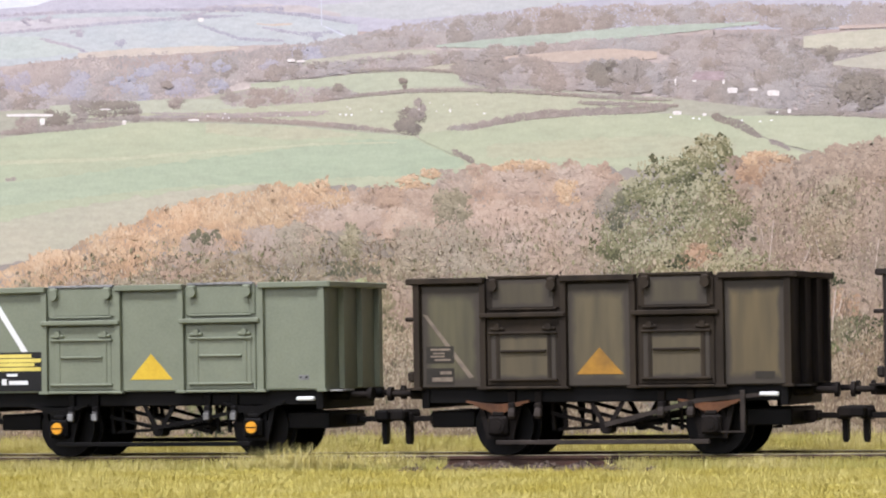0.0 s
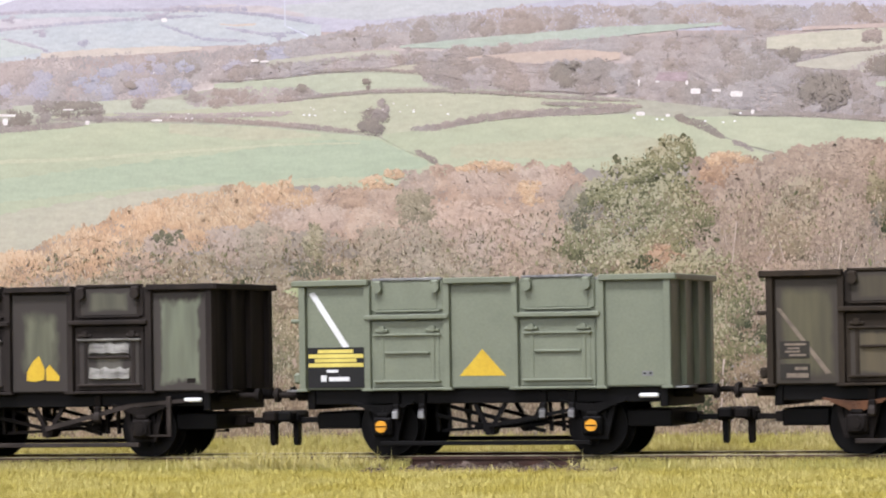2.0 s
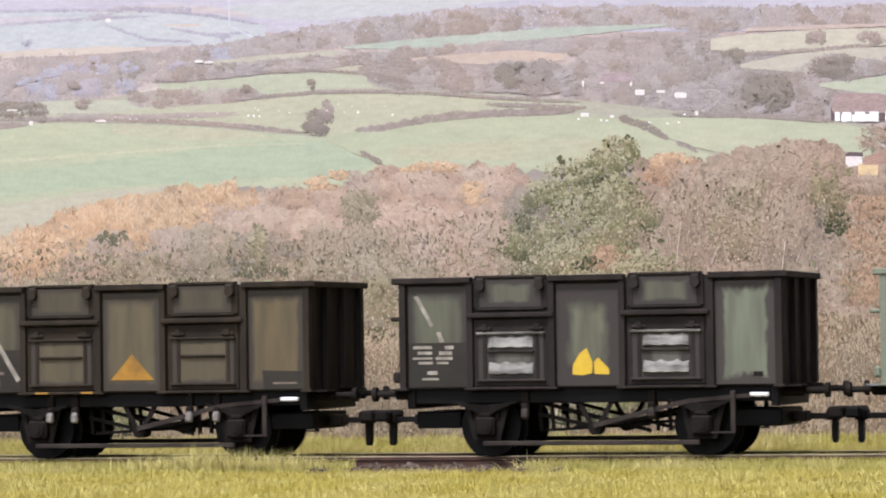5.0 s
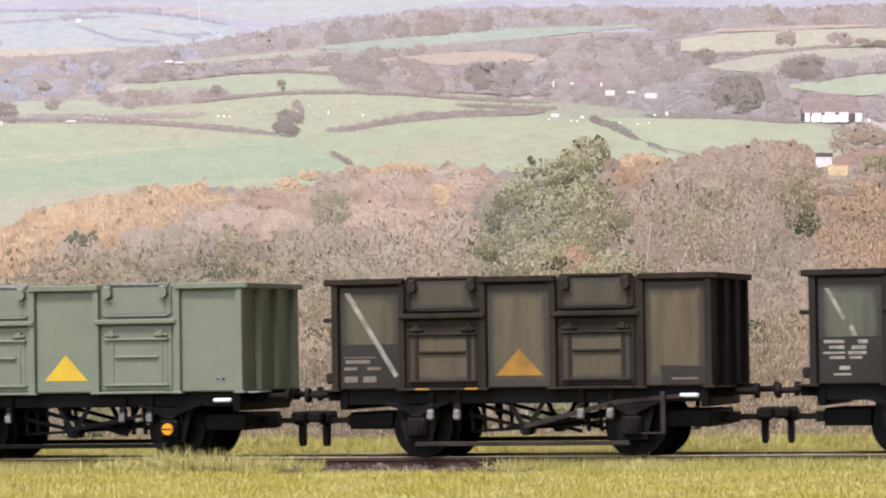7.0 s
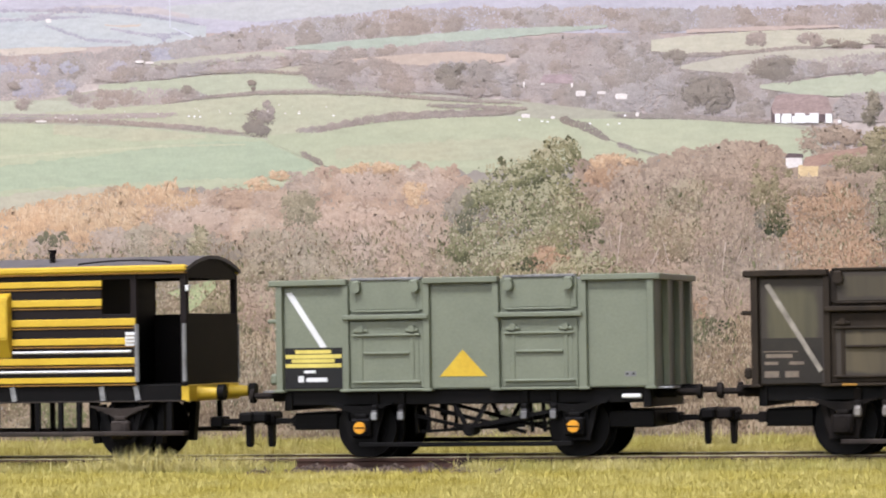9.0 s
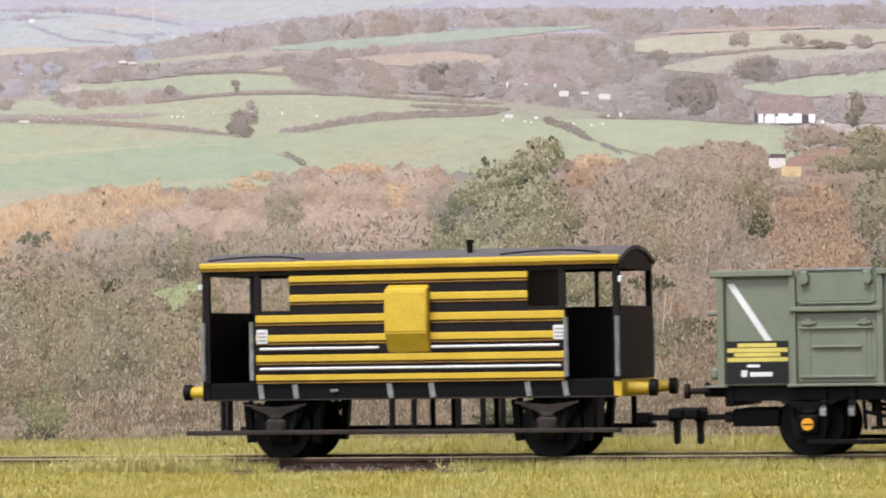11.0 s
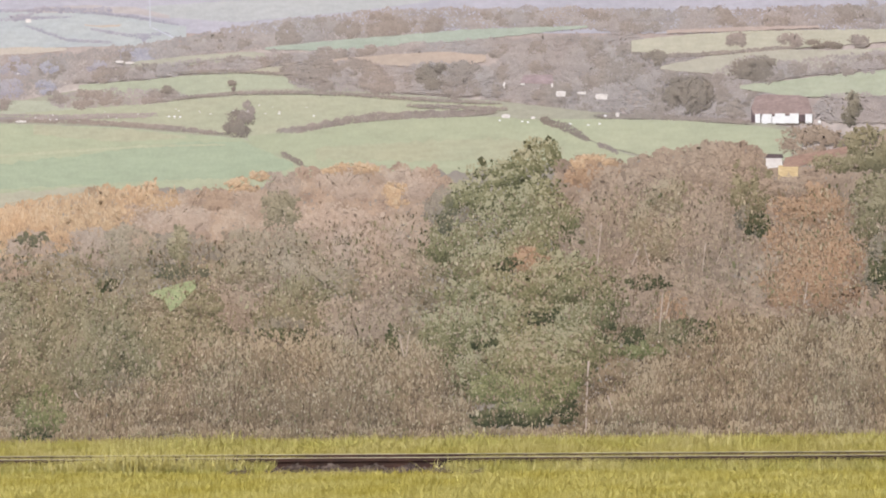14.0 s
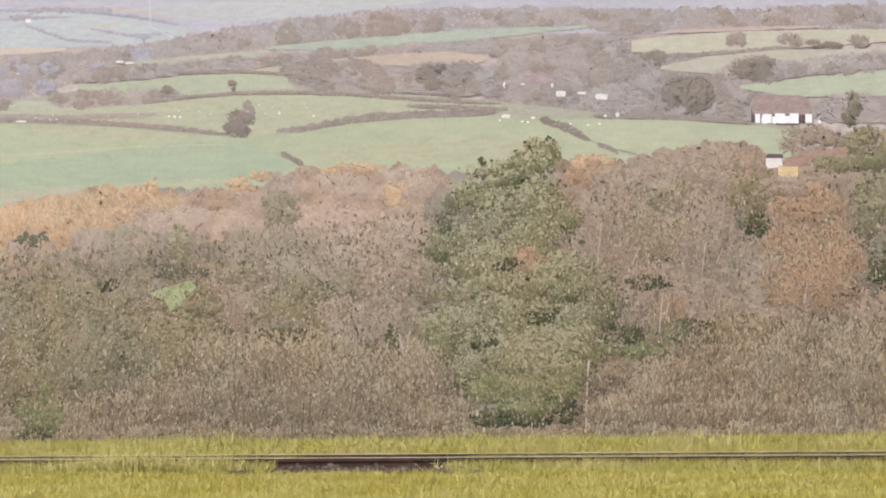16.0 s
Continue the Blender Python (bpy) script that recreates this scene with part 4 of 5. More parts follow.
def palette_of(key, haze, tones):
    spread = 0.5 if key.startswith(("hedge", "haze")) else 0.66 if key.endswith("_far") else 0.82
    # haze colour that every tone is blended towards
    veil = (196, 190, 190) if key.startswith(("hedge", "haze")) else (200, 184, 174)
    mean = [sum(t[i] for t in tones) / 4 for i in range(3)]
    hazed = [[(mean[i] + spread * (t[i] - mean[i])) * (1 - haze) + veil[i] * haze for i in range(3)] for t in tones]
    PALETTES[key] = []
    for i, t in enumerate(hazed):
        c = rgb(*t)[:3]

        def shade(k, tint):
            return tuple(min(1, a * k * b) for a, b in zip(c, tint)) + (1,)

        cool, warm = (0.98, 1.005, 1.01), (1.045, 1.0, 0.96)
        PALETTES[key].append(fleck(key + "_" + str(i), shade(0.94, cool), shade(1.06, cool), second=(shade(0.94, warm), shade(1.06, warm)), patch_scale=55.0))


palette("larch", 0.42, (152, 118, 84), (192, 150, 104), (212, 172, 124), (224, 192, 150))
palette("pinkwood", 0.34, (138, 115, 98), (166, 141, 121), (185, 160, 138), (202, 180, 158))
palette("greywood", 0.16, (106, 97, 80), (134, 123, 101), (155, 143, 119), (178, 166, 142))
palette("oak", 0.09, (76, 78, 55), (112, 112, 80), (142, 139, 105), (182, 176, 146))
palette("dark", 0.20, (84, 84, 76), (108, 104, 92), (128, 122, 106), (150, 142, 124))
palette("russet", 0.30, (118, 92, 72), (148, 116, 88), (168, 134, 102), (186, 154, 122))
palette("brown", 0.42, (104, 88, 73), (132, 113, 94), (151, 131, 110), (174, 154, 131))
palette("reed", 0.06, (96, 84, 70), (129, 113, 93), (153, 136, 113), (188, 172, 147))
palette("olive", 0.12, (88, 85, 64), (115, 110, 84), (137, 130, 102), (163, 154, 125))
palette("green", 0.12, (80, 88, 56), (102, 110, 72), (128, 132, 92), (156, 156, 116))
palette("hedge", 0.37, (116, 104, 96), (134, 120, 110), (150, 136, 125), (168, 154, 143))
palette("hedgedark", 0.30, (106, 96, 86), (120, 108, 96), (132, 120, 106), (148, 136, 120))
palette("haze", 0.40, (136, 126, 123), (154, 143, 139), (170, 158, 153), (186, 174, 168))
palette("twig", 0.0, (180, 166, 142), (190, 176, 152), (200, 187, 164), (208, 196, 174))
# no foliage of its own: tree shade put into dark green print colours
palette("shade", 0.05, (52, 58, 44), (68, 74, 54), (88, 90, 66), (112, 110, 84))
palette("hazeblue", 0.25, (152, 148, 164), (164, 160, 174), (176, 172, 184), (190, 186, 196))


def fleck_part(name, u, v, size, aspect, angle, tone, key, label="", near=None):
    verts, faces = dabs(u, v, size, aspect, angle, depth(u, v, THICK), near)
    return cloud(name, verts, faces, PALETTES[key], tone, backscene, label, "stuff")


def tree(cu, cv, ru, rv, key, size=6.0, clumps=14, cover=2.3, kind="leaf", name="tree", label=""):
    """A crown of flecks gathered in clumps, each overlapping the one behind, with a broken outline. Light from above is
    printed in: tones pale upward and darken downward.
    """
    size *= 0.46
    clumps = max(5, int(clumps * 1.3))
    n = int(cover * math.pi * ru * rv / (size * size * 1.3))
    a, r = rng.uniform(0, 2 * np.pi, clumps), np.sqrt(rng.uniform(0, 1, clumps)) * 0.88
    order = np.argsort(np.sin(a) * r)
    c_u, c_v = (cu + np.cos(a) * r * ru)[order], (cv + np.sin(a) * r * rv)[order]
    c_r = rng.uniform(0.2, 0.4, clumps)
    which = rng.integers(0, clumps, n)
    du, dv = rng.normal(0, 0.5, n), rng.normal(0, 0.5, n)
    u, v = c_u[which] + du * c_r[which] * ru * 1.25, c_v[which] + dv * c_r[which] * rv * 1.25
    body = ((u - cu) / ru) ** 2 + ((v - cv) / rv) ** 2 < rng.uniform(0.75, 1.35, n)
    u, v, dv, du, which = u[body], v[body], dv[body], du[body], which[body]
    behind = rng.uniform(0, 1, len(u)) < 0.16
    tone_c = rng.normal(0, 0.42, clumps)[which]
    # printed light and shade: paler fleck tones to the top left, darker below
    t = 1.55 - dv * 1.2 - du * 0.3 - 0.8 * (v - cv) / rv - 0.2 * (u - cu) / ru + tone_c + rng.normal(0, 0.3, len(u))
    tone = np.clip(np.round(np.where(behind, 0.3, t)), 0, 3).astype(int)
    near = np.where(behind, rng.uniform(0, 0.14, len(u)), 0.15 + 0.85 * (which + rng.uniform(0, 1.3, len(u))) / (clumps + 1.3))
    s = size * rng.lognormal(-0.15, 0.42, len(u)) * np.where(behind, 1.3, 1.0)
    if kind == "reed":
        angle, aspect = rng.normal(np.pi / 2, 0.35, len(u)), rng.uniform(0.22, 0.45, len(u))
        s = s * 1.3
    else:
        angle, aspect = rng.uniform(0, np.pi, len(u)), rng.uniform(0.35, 0.85, len(u))
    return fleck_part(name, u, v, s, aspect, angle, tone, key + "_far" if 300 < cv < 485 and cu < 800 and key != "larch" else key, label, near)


def wood(top, bottom, key, size=4.0, cover=1.6, name="wood", label="", rough=6.0, kind="leaf"):
    """A belt of trees between two lines, bushy along its upper edge."""
    size *= 0.52
    u0, u1 = max(top[0][0], bottom[0][0]), min(top[-1][0], bottom[-1][0])
    us = np.linspace(u0, u1, 60)
    area = float(np.mean(np.maximum(curve_v(bottom, us) - curve_v(top, us), 1))) * (u1 - u0)
    n = int(cover * area / (size * size * 1.3))
    u = rng.uniform(u0, u1, n)
    seed = LAYER[0] * 1.9
    bump = np.array([noise.noise((a / (size * 10.0), seed, 0)) + 0.5 * noise.noise((a / (size * 3.6), seed, 4)) for a in u]) * rough
    t0, t1 = curve_v(top, u) + bump, curve_v(bottom, u)
    reach = min(70.0, 0.14 * (u1 - u0))
    e = np.clip(np.minimum(u - u0, u1 - u) / max(reach, 1), 0, 1) ** 0.6
    if size < 2.9:
        mid = t0 * 0.4 + t1 * 0.6
        k = 0.35 + 0.65 * e
        t0, t1 = mid + (t0 - mid) * k, mid + (t1 - mid) * k
        keep = rng.uniform(0, 1, n) < e * 1.1
        u, t0, t1, n = u[keep], t0[keep], t1[keep], int(keep.sum())
    f = rng.uniform(0, 1, n)
    v = t0 + (t1 - t0) * f
    cl = np.array([noise.noise((a / (size * 9), b / (size * 7), seed)) for a, b in zip(u, v)])
    cell = np.array([noise.noise((a / (size * 9), (b + size * 1.5) / (size * 7), seed)) for a, b in zip(u, v)])
    broad = np.array([noise.noise((a / (size * 30), b / (size * 22), seed + 5)) for a, b in zip(u, v)])
    tone = np.clip(np.round(1.4 + cl * 2.0 + broad * 1.3 + (cell - cl) * 3.2 + rng.normal(0, 0.26, n)), 0, 3).astype(int)
    if kind == "reed":
        angle, aspect = rng.normal(np.pi / 2, 0.3, n), rng.uniform(0.25, 0.5, n)
    else:
        angle, aspect = rng.uniform(0, np.pi, n), rng.uniform(0.4, 0.85, n)
    near = 0.5 + 0.36 * np.sin(v / (size * 3.0) + cl * 5) + rng.uniform(-0.14, 0.14, n)
    return fleck_part(name, u, v, size * rng.lognormal(-0.1, 0.35, n), aspect, angle, tone, key, label, near)


def hedge(line, width, key="hedge", size=2.6, cover=2.2, name="hedge", label=""):
    top = [(u, v - width / 2) for u, v in line]
    bottom = [(u, v + width / 2) for u, v in line]
    return wood(top, bottom, key, size, cover, name, label, rough=width * 0.35)


def patch(outline, material, name, label=""):
    us, vs = zip(*outline)
    uu, vv = np.meshgrid(np.linspace(min(us), max(us), 40), np.linspace(min(vs), max(vs), 40))
    y = depth(uu, vv, 0.001)
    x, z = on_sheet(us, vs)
    return cloud(name, [(a, y, b) for a, b in zip(x, z)], [tuple(range(len(outline)))], [material], None, backscene, label)


def copse(top, bottom, key, count, radius, size=3.4, label="hazy brown tree of a far copse"):
    """Many small crowns scattered over a belt, the upper ones first."""
    u0, u1 = max(top[0][0], bottom[0][0]), min(top[-1][0], bottom[-1][0])
    u, f = rng.uniform(u0, u1, count), np.sort(rng.uniform(0, 1, count))
    for a, k in zip(u, f):
        t0, t1 = float(curve_v(top, a)), float(curve_v(bottom, a))
        r = radius * rng.uniform(0.6, 1.3)
        rv = min(r * rng.uniform(0.6, 0.85), max(3.0, (t1 - t0) * 0.5))
        kk = key[int(rng.integers(0, len(key)))]
        tree(a, t0 + rv * 0.6 + (t1 - t0 - rv) * k, r, rv, kk, size, 7, 1.5, name="far_tree", label=label)


# far hills, pale in the haze
field([(-330, -30), (300, -30), (1600, -30)], [(-330, 60), (300, 60), (1600, 60)], rgb(198, 192, 206), rgb(184, 180, 194), "far_hill", 2, "pale hazy far hillside")
field([(-330, -30), (-300, -30), (-180, -30)], [(-330, 18), (-250, 12), (-180, -10)], rgb(236, 238, 246), rgb(226, 230, 240), "sky", 1, "strip of white sky")
field([(-330, 36), (-200, 26), (-60, 22), (120, 20), (240, 30), (330, 48)], [(-330, 122), (-200, 108), (-60, 96), (120, 84), (240, 82), (330, 66)], rgb(184, 192, 196), rgb(198, 202, 202), label="pale blue-green far field")
field([(-330, 40), (-200, 34), (-60, 30), (0, 34)], [(-330, 60), (-200, 50), (-60, 44), (0, 36)], rgb(208, 200, 204), rgb(196, 190, 196), label="pale pink far field")
field([(-330, 66), (-240, 66), (-160, 90)], [(-330, 108), (-240, 104), (-160, 94)], rgb(190, 200, 192), rgb(200, 206, 198), label="pale green far field")
field([(-170, 96), (-60, 88), (60, 84), (118, 86)], [(-170, 104), (-60, 102), (60, 96), (118, 90)], rgb(214, 198, 178), rgb(206, 188, 170), label="pale tan stubble field")
field([(150, 44), (180, 46), (214, 44)], [(150, 46), (180, 50), (214, 47)], rgb(214, 194, 172), rgb(206, 186, 166), label="thin tan field")
field([(260, 12), (420, 2), (620, -6), (760, -10)], [(260, 30), (420, 40), (620, 22), (760, 4)], rgb(190, 192, 192), rgb(200, 200, 200), label="pale far field")
field([(60, 14), (160, 10), (240, 14), (300, 28)], [(60, 24), (160, 22), (240, 26), (300, 34)], rgb(196, 182, 180), rgb(206, 194, 190), label="pale brown far field")
for line in ([(-330, 62), (-240, 54), (-120, 44), (0, 36), (130, 30)], [(-330, 30), (-180, 22), (-60, 20), (60, 20), (190, 16)], [(40, 44), (80, 58), (120, 72), (200, 76)], [(160, 52), (230, 64), (300, 60)], [(-240, 70), (-180, 84), (-150, 96)], [(60, 16), (150, 22), (230, 30), (330, 46)]):
    hedge(line, 5, "hazeblue", 2.4, 1.6, label="faint far hedge")
for cu, cv in ((-260, 40), (-226, 36), (-170, 60), (-90, 80), (30, 32), (50, 30), (185, 20), (255, 70), (75, 18), (110, 18)):
    tree(cu, cv, 14, 7, "hazeblue", 2.8, 5, 2.0, name="far_tree", label="faint far tree in haze")
wood([(-330, 112), (-200, 108), (-60, 100), (60, 98), (130, 92), (260, 76), (330, 66), (440, 44), (640, 20), (840, 14), (1040, 14), (1250, 20), (1600, 8)],
     [(-330, 240), (-200, 230), (-60, 200), (60, 170), (150, 140), (260, 110), (360, 96), (440, 88), (640, 70), (840, 56), (1040, 52), (1250, 60), (1600, 60)], "haze", 4.0, 1.1, label="hazy belt of far woodland")
copse([(260, 84), (440, 50), (640, 28), (840, 20), (1060, 20)], [(260, 104), (440, 86), (640, 68), (840, 54), (1060, 46)], ("hedge", "haze", "hedge"), 46, 22)
copse([(-330, 130), (-40, 112), (90, 98), (220, 92), (330, 84)], [(-330, 215), (-40, 192), (90, 160), (220, 130), (330, 104)], ("hedge", "haze", "haze", "hazeblue"), 60, 24)
copse([(1040, 34), (1200, 14), (1400, 6), (1600, 4)], [(1040, 62), (1200, 54), (1400, 48), (1600, 60)], ("hedge", "haze"), 40, 22)
field([(470, 84), (600, 72), (700, 64), (830, 53), (1040, 46)], [(470, 88), (600, 92), (700, 82), (830, 72), (1040, 50)], rgb(168, 182, 160), rgb(178, 188, 166), label="cool green field")
field([(220, 112), (330, 100), (440, 92), (490, 98)], [(220, 122), (330, 118), (440, 108), (490, 100)], rgb(190, 184, 158), rgb(182, 178, 152), label="faded green strip field")
wood([(480, 96), (600, 90), (700, 80), (850, 72), (960, 60)], [(480, 120), (600, 104), (700, 98), (850, 96), (960, 110)], "haze", 3.6, 1.6, label="hedgerow trees")
copse([(480, 92), (600, 86), (700, 80), (850, 72), (960, 60)], [(480, 118), (600, 104), (700, 98), (850, 98), (960, 112)], ("hedge", "haze"), 26, 17)
field([(590, 106), (680, 98), (780, 92), (860, 98)], [(590, 112), (680, 116), (780, 122), (860, 110)], rgb(206, 178, 154), rgb(196, 172, 150), label="pinkish tan ploughed field")
wood([(860, 90), (960, 64), (1120, 60), (1200, 90), (1330, 130), (1400, 160)], [(860, 200), (960, 205), (1120, 208), (1200, 212), (1330, 220), (1400, 222)], "haze", 4.4, 1.6, label="mottled wooded slope")
copse([(860, 100), (960, 74), (1120, 68), (1200, 100), (1340, 140)], [(860, 200), (960, 204), (1120, 210), (1200, 212), (1340, 216)], ("hedge", "haze", "hedge", "haze"), 70, 26)
field([(1118, 72), (1220, 62), (1320, 56), (1440, 54), (1600, 52)], [(1118, 92), (1220, 100), (1320, 92), (1440, 84), (1600, 72)], rgb(206, 198, 170), rgb(196, 190, 160), label="pale hillside field")
field([(1180, 54), (1320, 48), (1450, 46)], [(1180, 60), (1320, 56), (1450, 50)], rgb(204, 176, 160), rgb(196, 172, 156), label="thin tan hillside field")
field([(1170, 118), (1260, 100), (1380, 88), (1480, 90), (1600, 84)], [(1170, 124), (1260, 132), (1380, 140), (1480, 120), (1600, 106)], rgb(198, 190, 166), rgb(188, 180, 156), label="pale hillside field")
field([(1310, 152), (1400, 142), (1500, 130), (1600, 122)], [(1310, 158), (1400, 172), (1500, 172), (1600, 170)], rgb(182, 190, 154), rgb(190, 194, 162), label="green hillside field")
hedge([(1130, 100), (1220, 98), (1330, 90), (1410, 84)], 6, label="hillside hedge")
wood([(1260, 118), (1330, 100), (1400, 110), (1480, 100), (1600, 88)], [(1260, 148), (1330, 148), (1400, 138), (1480, 128), (1600, 116)], "haze", 3.8, 1.2, label="hillside spinney")
copse([(1260, 112), (1330, 98), (1400, 106), (1480, 98), (1600, 88)], [(1260, 150), (1330, 150), (1400, 140), (1480, 130), (1600, 118)], ("hedge", "haze"), 22, 20)
for cu, cv, ru, rv, key in ((1306, 72, 20, 14, "hedge"), (1402, 72, 24, 15, "hedge"), (1460, 78, 34, 10, "hedgedark"), (1520, 74, 20, 12, "hedge"), (1335, 120, 46, 24, "hedgedark"), (1160, 104, 22, 14, "hedgedark")):
    tree(cu, cv, ru, rv, key, 3.2, 9, 2.6, label="hillside tree")
# middle fields with hedges
field([(-330, 200), (0, 186), (140, 160), (330, 134), (520, 126), (700, 166), (880, 180), (1060, 200), (1340, 216), (1420, 230)], [(-330, 520), (0, 420), (330, 360), (620, 330), (880, 330), (1060, 320), (1340, 310), (1420, 300)], rgb(176, 172, 142), rgb(168, 164, 136), "verge", label="rough grass between the fields")
field([(140, 152), (260, 142), (360, 134), (440, 132), (520, 140)], [(140, 168), (260, 176), (360, 168), (440, 160), (520, 158)], rgb(184, 188, 152), rgb(176, 182, 146), label="green pasture")
field([(330, 124), (440, 120), (520, 118)], [(330, 132), (440, 130), (520, 136)], rgb(192, 182, 152), rgb(184, 176, 148), label="thin pasture strip")
field([(-220, 190), (-100, 184), (0, 178), (100, 180), (140, 178)], [(-220, 206), (-100, 214), (0, 210), (100, 205), (140, 196)], rgb(190, 190, 160), rgb(182, 184, 154), label="pale green pasture")
field([(-150, 204), (0, 204), (200, 190), (330, 178), (440, 170), (600, 168), (760, 180), (890, 186)], [(-150, 214), (0, 216), (200, 218), (330, 236), (440, 244), (600, 226), (760, 204), (890, 196)], rgb(188, 186, 148), rgb(180, 182, 142), label="sheep pasture")
wood([(90, 170), (180, 160), (280, 158), (330, 164)], [(90, 192), (180, 190), (280, 184), (330, 176)], "haze", 3.6, 1.4, label="tall brown hedge")
copse([(90, 164), (180, 156), (280, 156), (330, 164)], [(90, 192), (180, 190), (280, 184), (330, 176)], ("hedge",), 20, 14)
wood([(130, 130), (240, 120), (330, 110), (440, 102), (500, 106)], [(130, 150), (240, 142), (330, 134), (440, 122), (500, 120)], "haze", 3.6, 1.2, label="brown spinney")
copse([(130, 128), (240, 116), (330, 108), (440, 100), (500, 104)], [(130, 150), (240, 142), (330, 134), (440, 122), (500, 120)], ("hedge", "haze"), 26, 15)
wood([(510, 118), (560, 104), (700, 118), (780, 110), (860, 116)], [(510, 158), (560, 160), (700, 164), (780, 168), (860, 176)], "haze", 4.0, 1.6, label="brown copse")
copse([(510, 116), (560, 104), (700, 116), (780, 108), (880, 116)], [(510, 158), (560, 160), (700, 164), (780, 168), (880, 178)], ("hedge", "haze", "hedge"), 36, 22)
tree(560, 130, 36, 30, "hedge", 3.6, 12, 2.4, label="round brown tree")
tree(765, 132, 30, 26, "hedgedark", 3.6, 12, 2.4, label="dark brown tree")
tree(815, 134, 26, 24, "hedge", 3.6, 10, 2.4, label="brown tree")
hedge([(310, 130), (400, 126), (520, 132)], 4, label="thin hedge")
hedge([(260, 182), (340, 172), (420, 166), (520, 164), (620, 168), (760, 178), (890, 184)], 5, label="long field hedge")
hedge([(-40, 204), (120, 206), (280, 202)], 3, "haze", label="faint hedge")
field([(-330, 250), (-240, 238), (-120, 222), (0, 220), (200, 226), (330, 238), (430, 246), (540, 300), (620, 310)], [(-330, 520), (-240, 500), (-120, 440), (0, 400), (200, 360), (330, 350), (430, 340), (540, 330), (620, 316)], rgb(184, 188, 144), rgb(172, 184, 140), label="broad green hillside pasture", scale=28.0, stretch=(1, 1, 4))
field([(-330, 330), (-150, 310), (0, 292), (200, 268), (330, 252), (430, 252), (520, 290)], [(-330, 372), (-150, 352), (0, 336), (200, 326), (330, 318), (430, 316), (520, 300)], rgb(164, 182, 140), rgb(172, 186, 146), label="greener band of pasture", scale=30.0, stretch=(1, 1, 4), rough=5)
field([(440, 242), (520, 234), (620, 222), (720, 210), (880, 208), (960, 214), (1050, 252), (1130, 280)], [(440, 250), (520, 290), (620, 312), (720, 316), (880, 312), (960, 310), (1050, 306), (1130, 300)], rgb(184, 188, 144), rgb(176, 184, 140), label="broad green pasture", scale=28.0, stretch=(1, 1, 4))
field([(960, 212), (1080, 212), (1200, 214), (1340, 224), (1400, 232)], [(960, 214), (1080, 262), (1200, 290), (1340, 292), (1400, 290)], rgb(186, 190, 148), rgb(178, 186, 144), label="green pasture below the farm", scale=28.0, stretch=(1, 1, 4))
field([(-330, 288), (-100, 282), (100, 268), (260, 258), (400, 256)], [(-330, 296), (-100, 288), (100, 273), (260, 262), (400, 258)], rgb(196, 196, 152), rgb(188, 190, 148), label="pale mown strip", rough=2.5)
field([(-330, 400), (-180, 372), (-40, 350), (80, 336), (200, 330)], [(-330, 520), (-180, 470), (-40, 420), (80, 372), (200, 346)], rgb(192, 184, 152), rgb(184, 180, 148), label="faded lower pasture", rough=6)
field([(60, 222), (200, 228), (330, 240)], [(60, 238), (200, 252), (330, 246)], rgb(190, 184, 142), rgb(184, 184, 144), label="yellowed upper pasture", rough=4)
field([(560, 262), (760, 250), (900, 246), (1000, 262)], [(560, 284), (760, 286), (900, 282), (1000, 276)], rgb(188, 184, 140), rgb(180, 182, 140), label="yellowed pasture", rough=6)
hedge([(-150, 213), (0, 213), (120, 215), (240, 222), (330, 230), (400, 238)], 8, "hedge", label="brown boundary hedge")
hedge([(-60, 210), (140, 210), (280, 206)], 4, "haze", label="faint hedge line")
hedge([(490, 232), (530, 230), (600, 216), (660, 208), (760, 203), (880, 198)], 13, "hedge", label="thick brown boundary hedge")
hedge([(720, 188), (800, 190), (900, 194)], 6, "hedge", label="field hedge")
hedge([(956, 212), (990, 222), (1020, 236), (1044, 248)], 14, "hedgedark", label="dark sloping hedge")
hedge([(1058, 256), (1080, 264), (1096, 272)], 8, "hedge", label="short sloping hedge")
hedge([(498, 272), (516, 280), (538, 292)], 11, "hedgedark", label="short dark hedge")
hedge([(1050, 206), (1150, 208), (1250, 212), (1340, 218)], 8, "hedge", label="hedge by the farm")
tree(424, 220, 29, 24, "hedgedark", 3.4, 14, 2.6, label="solitary brown field tree")
tree(436, 200, 15, 17, "hedge", 3.2, 8, 3.0, label="top of the solitary field tree")
tree(410, 152, 11, 9, "hedgedark", 2.8, 5, 3.0, label="small dark bush")
tree(296, 160, 9, 9, "hedgedark", 2.8, 5, 3.0, label="small dark bush")
for cu, cv, ru, rv in ((-212, 214, 28, 17), (-68, 206, 13, 17), (-260, 222, 20, 16), (-172, 208, 20, 14), (8, 186, 18, 12), (-5, 152, 14, 7), (-110, 196, 60, 14), (-165, 190, 18, 12)):
    tree(cu, cv, ru, rv, "hedgedark" if ru > 20 else "hedge", 3.2, 8, 2.4, label="hedgerow tree by the barn")
hedge([(-310, 238), (-200, 230), (-90, 222)], 10, "hedge", label="hedge by the barn")
hedge([(-300, 322), (-280, 320)], 5, "hedge", label="short dark hedge")
tree(1218, 168, 44, 34, "hedgedark", 4.2, 14, 2.4, label="grey-brown tree by the farm")
tree(1580, 190, 22, 24, "hedge", 3.6, 8, 2.2)
wood([(1440, 172), (1490, 168), (1600, 166)], [(1440, 216), (1490, 216), (1600, 220)], "haze", 4.0, 1.6)
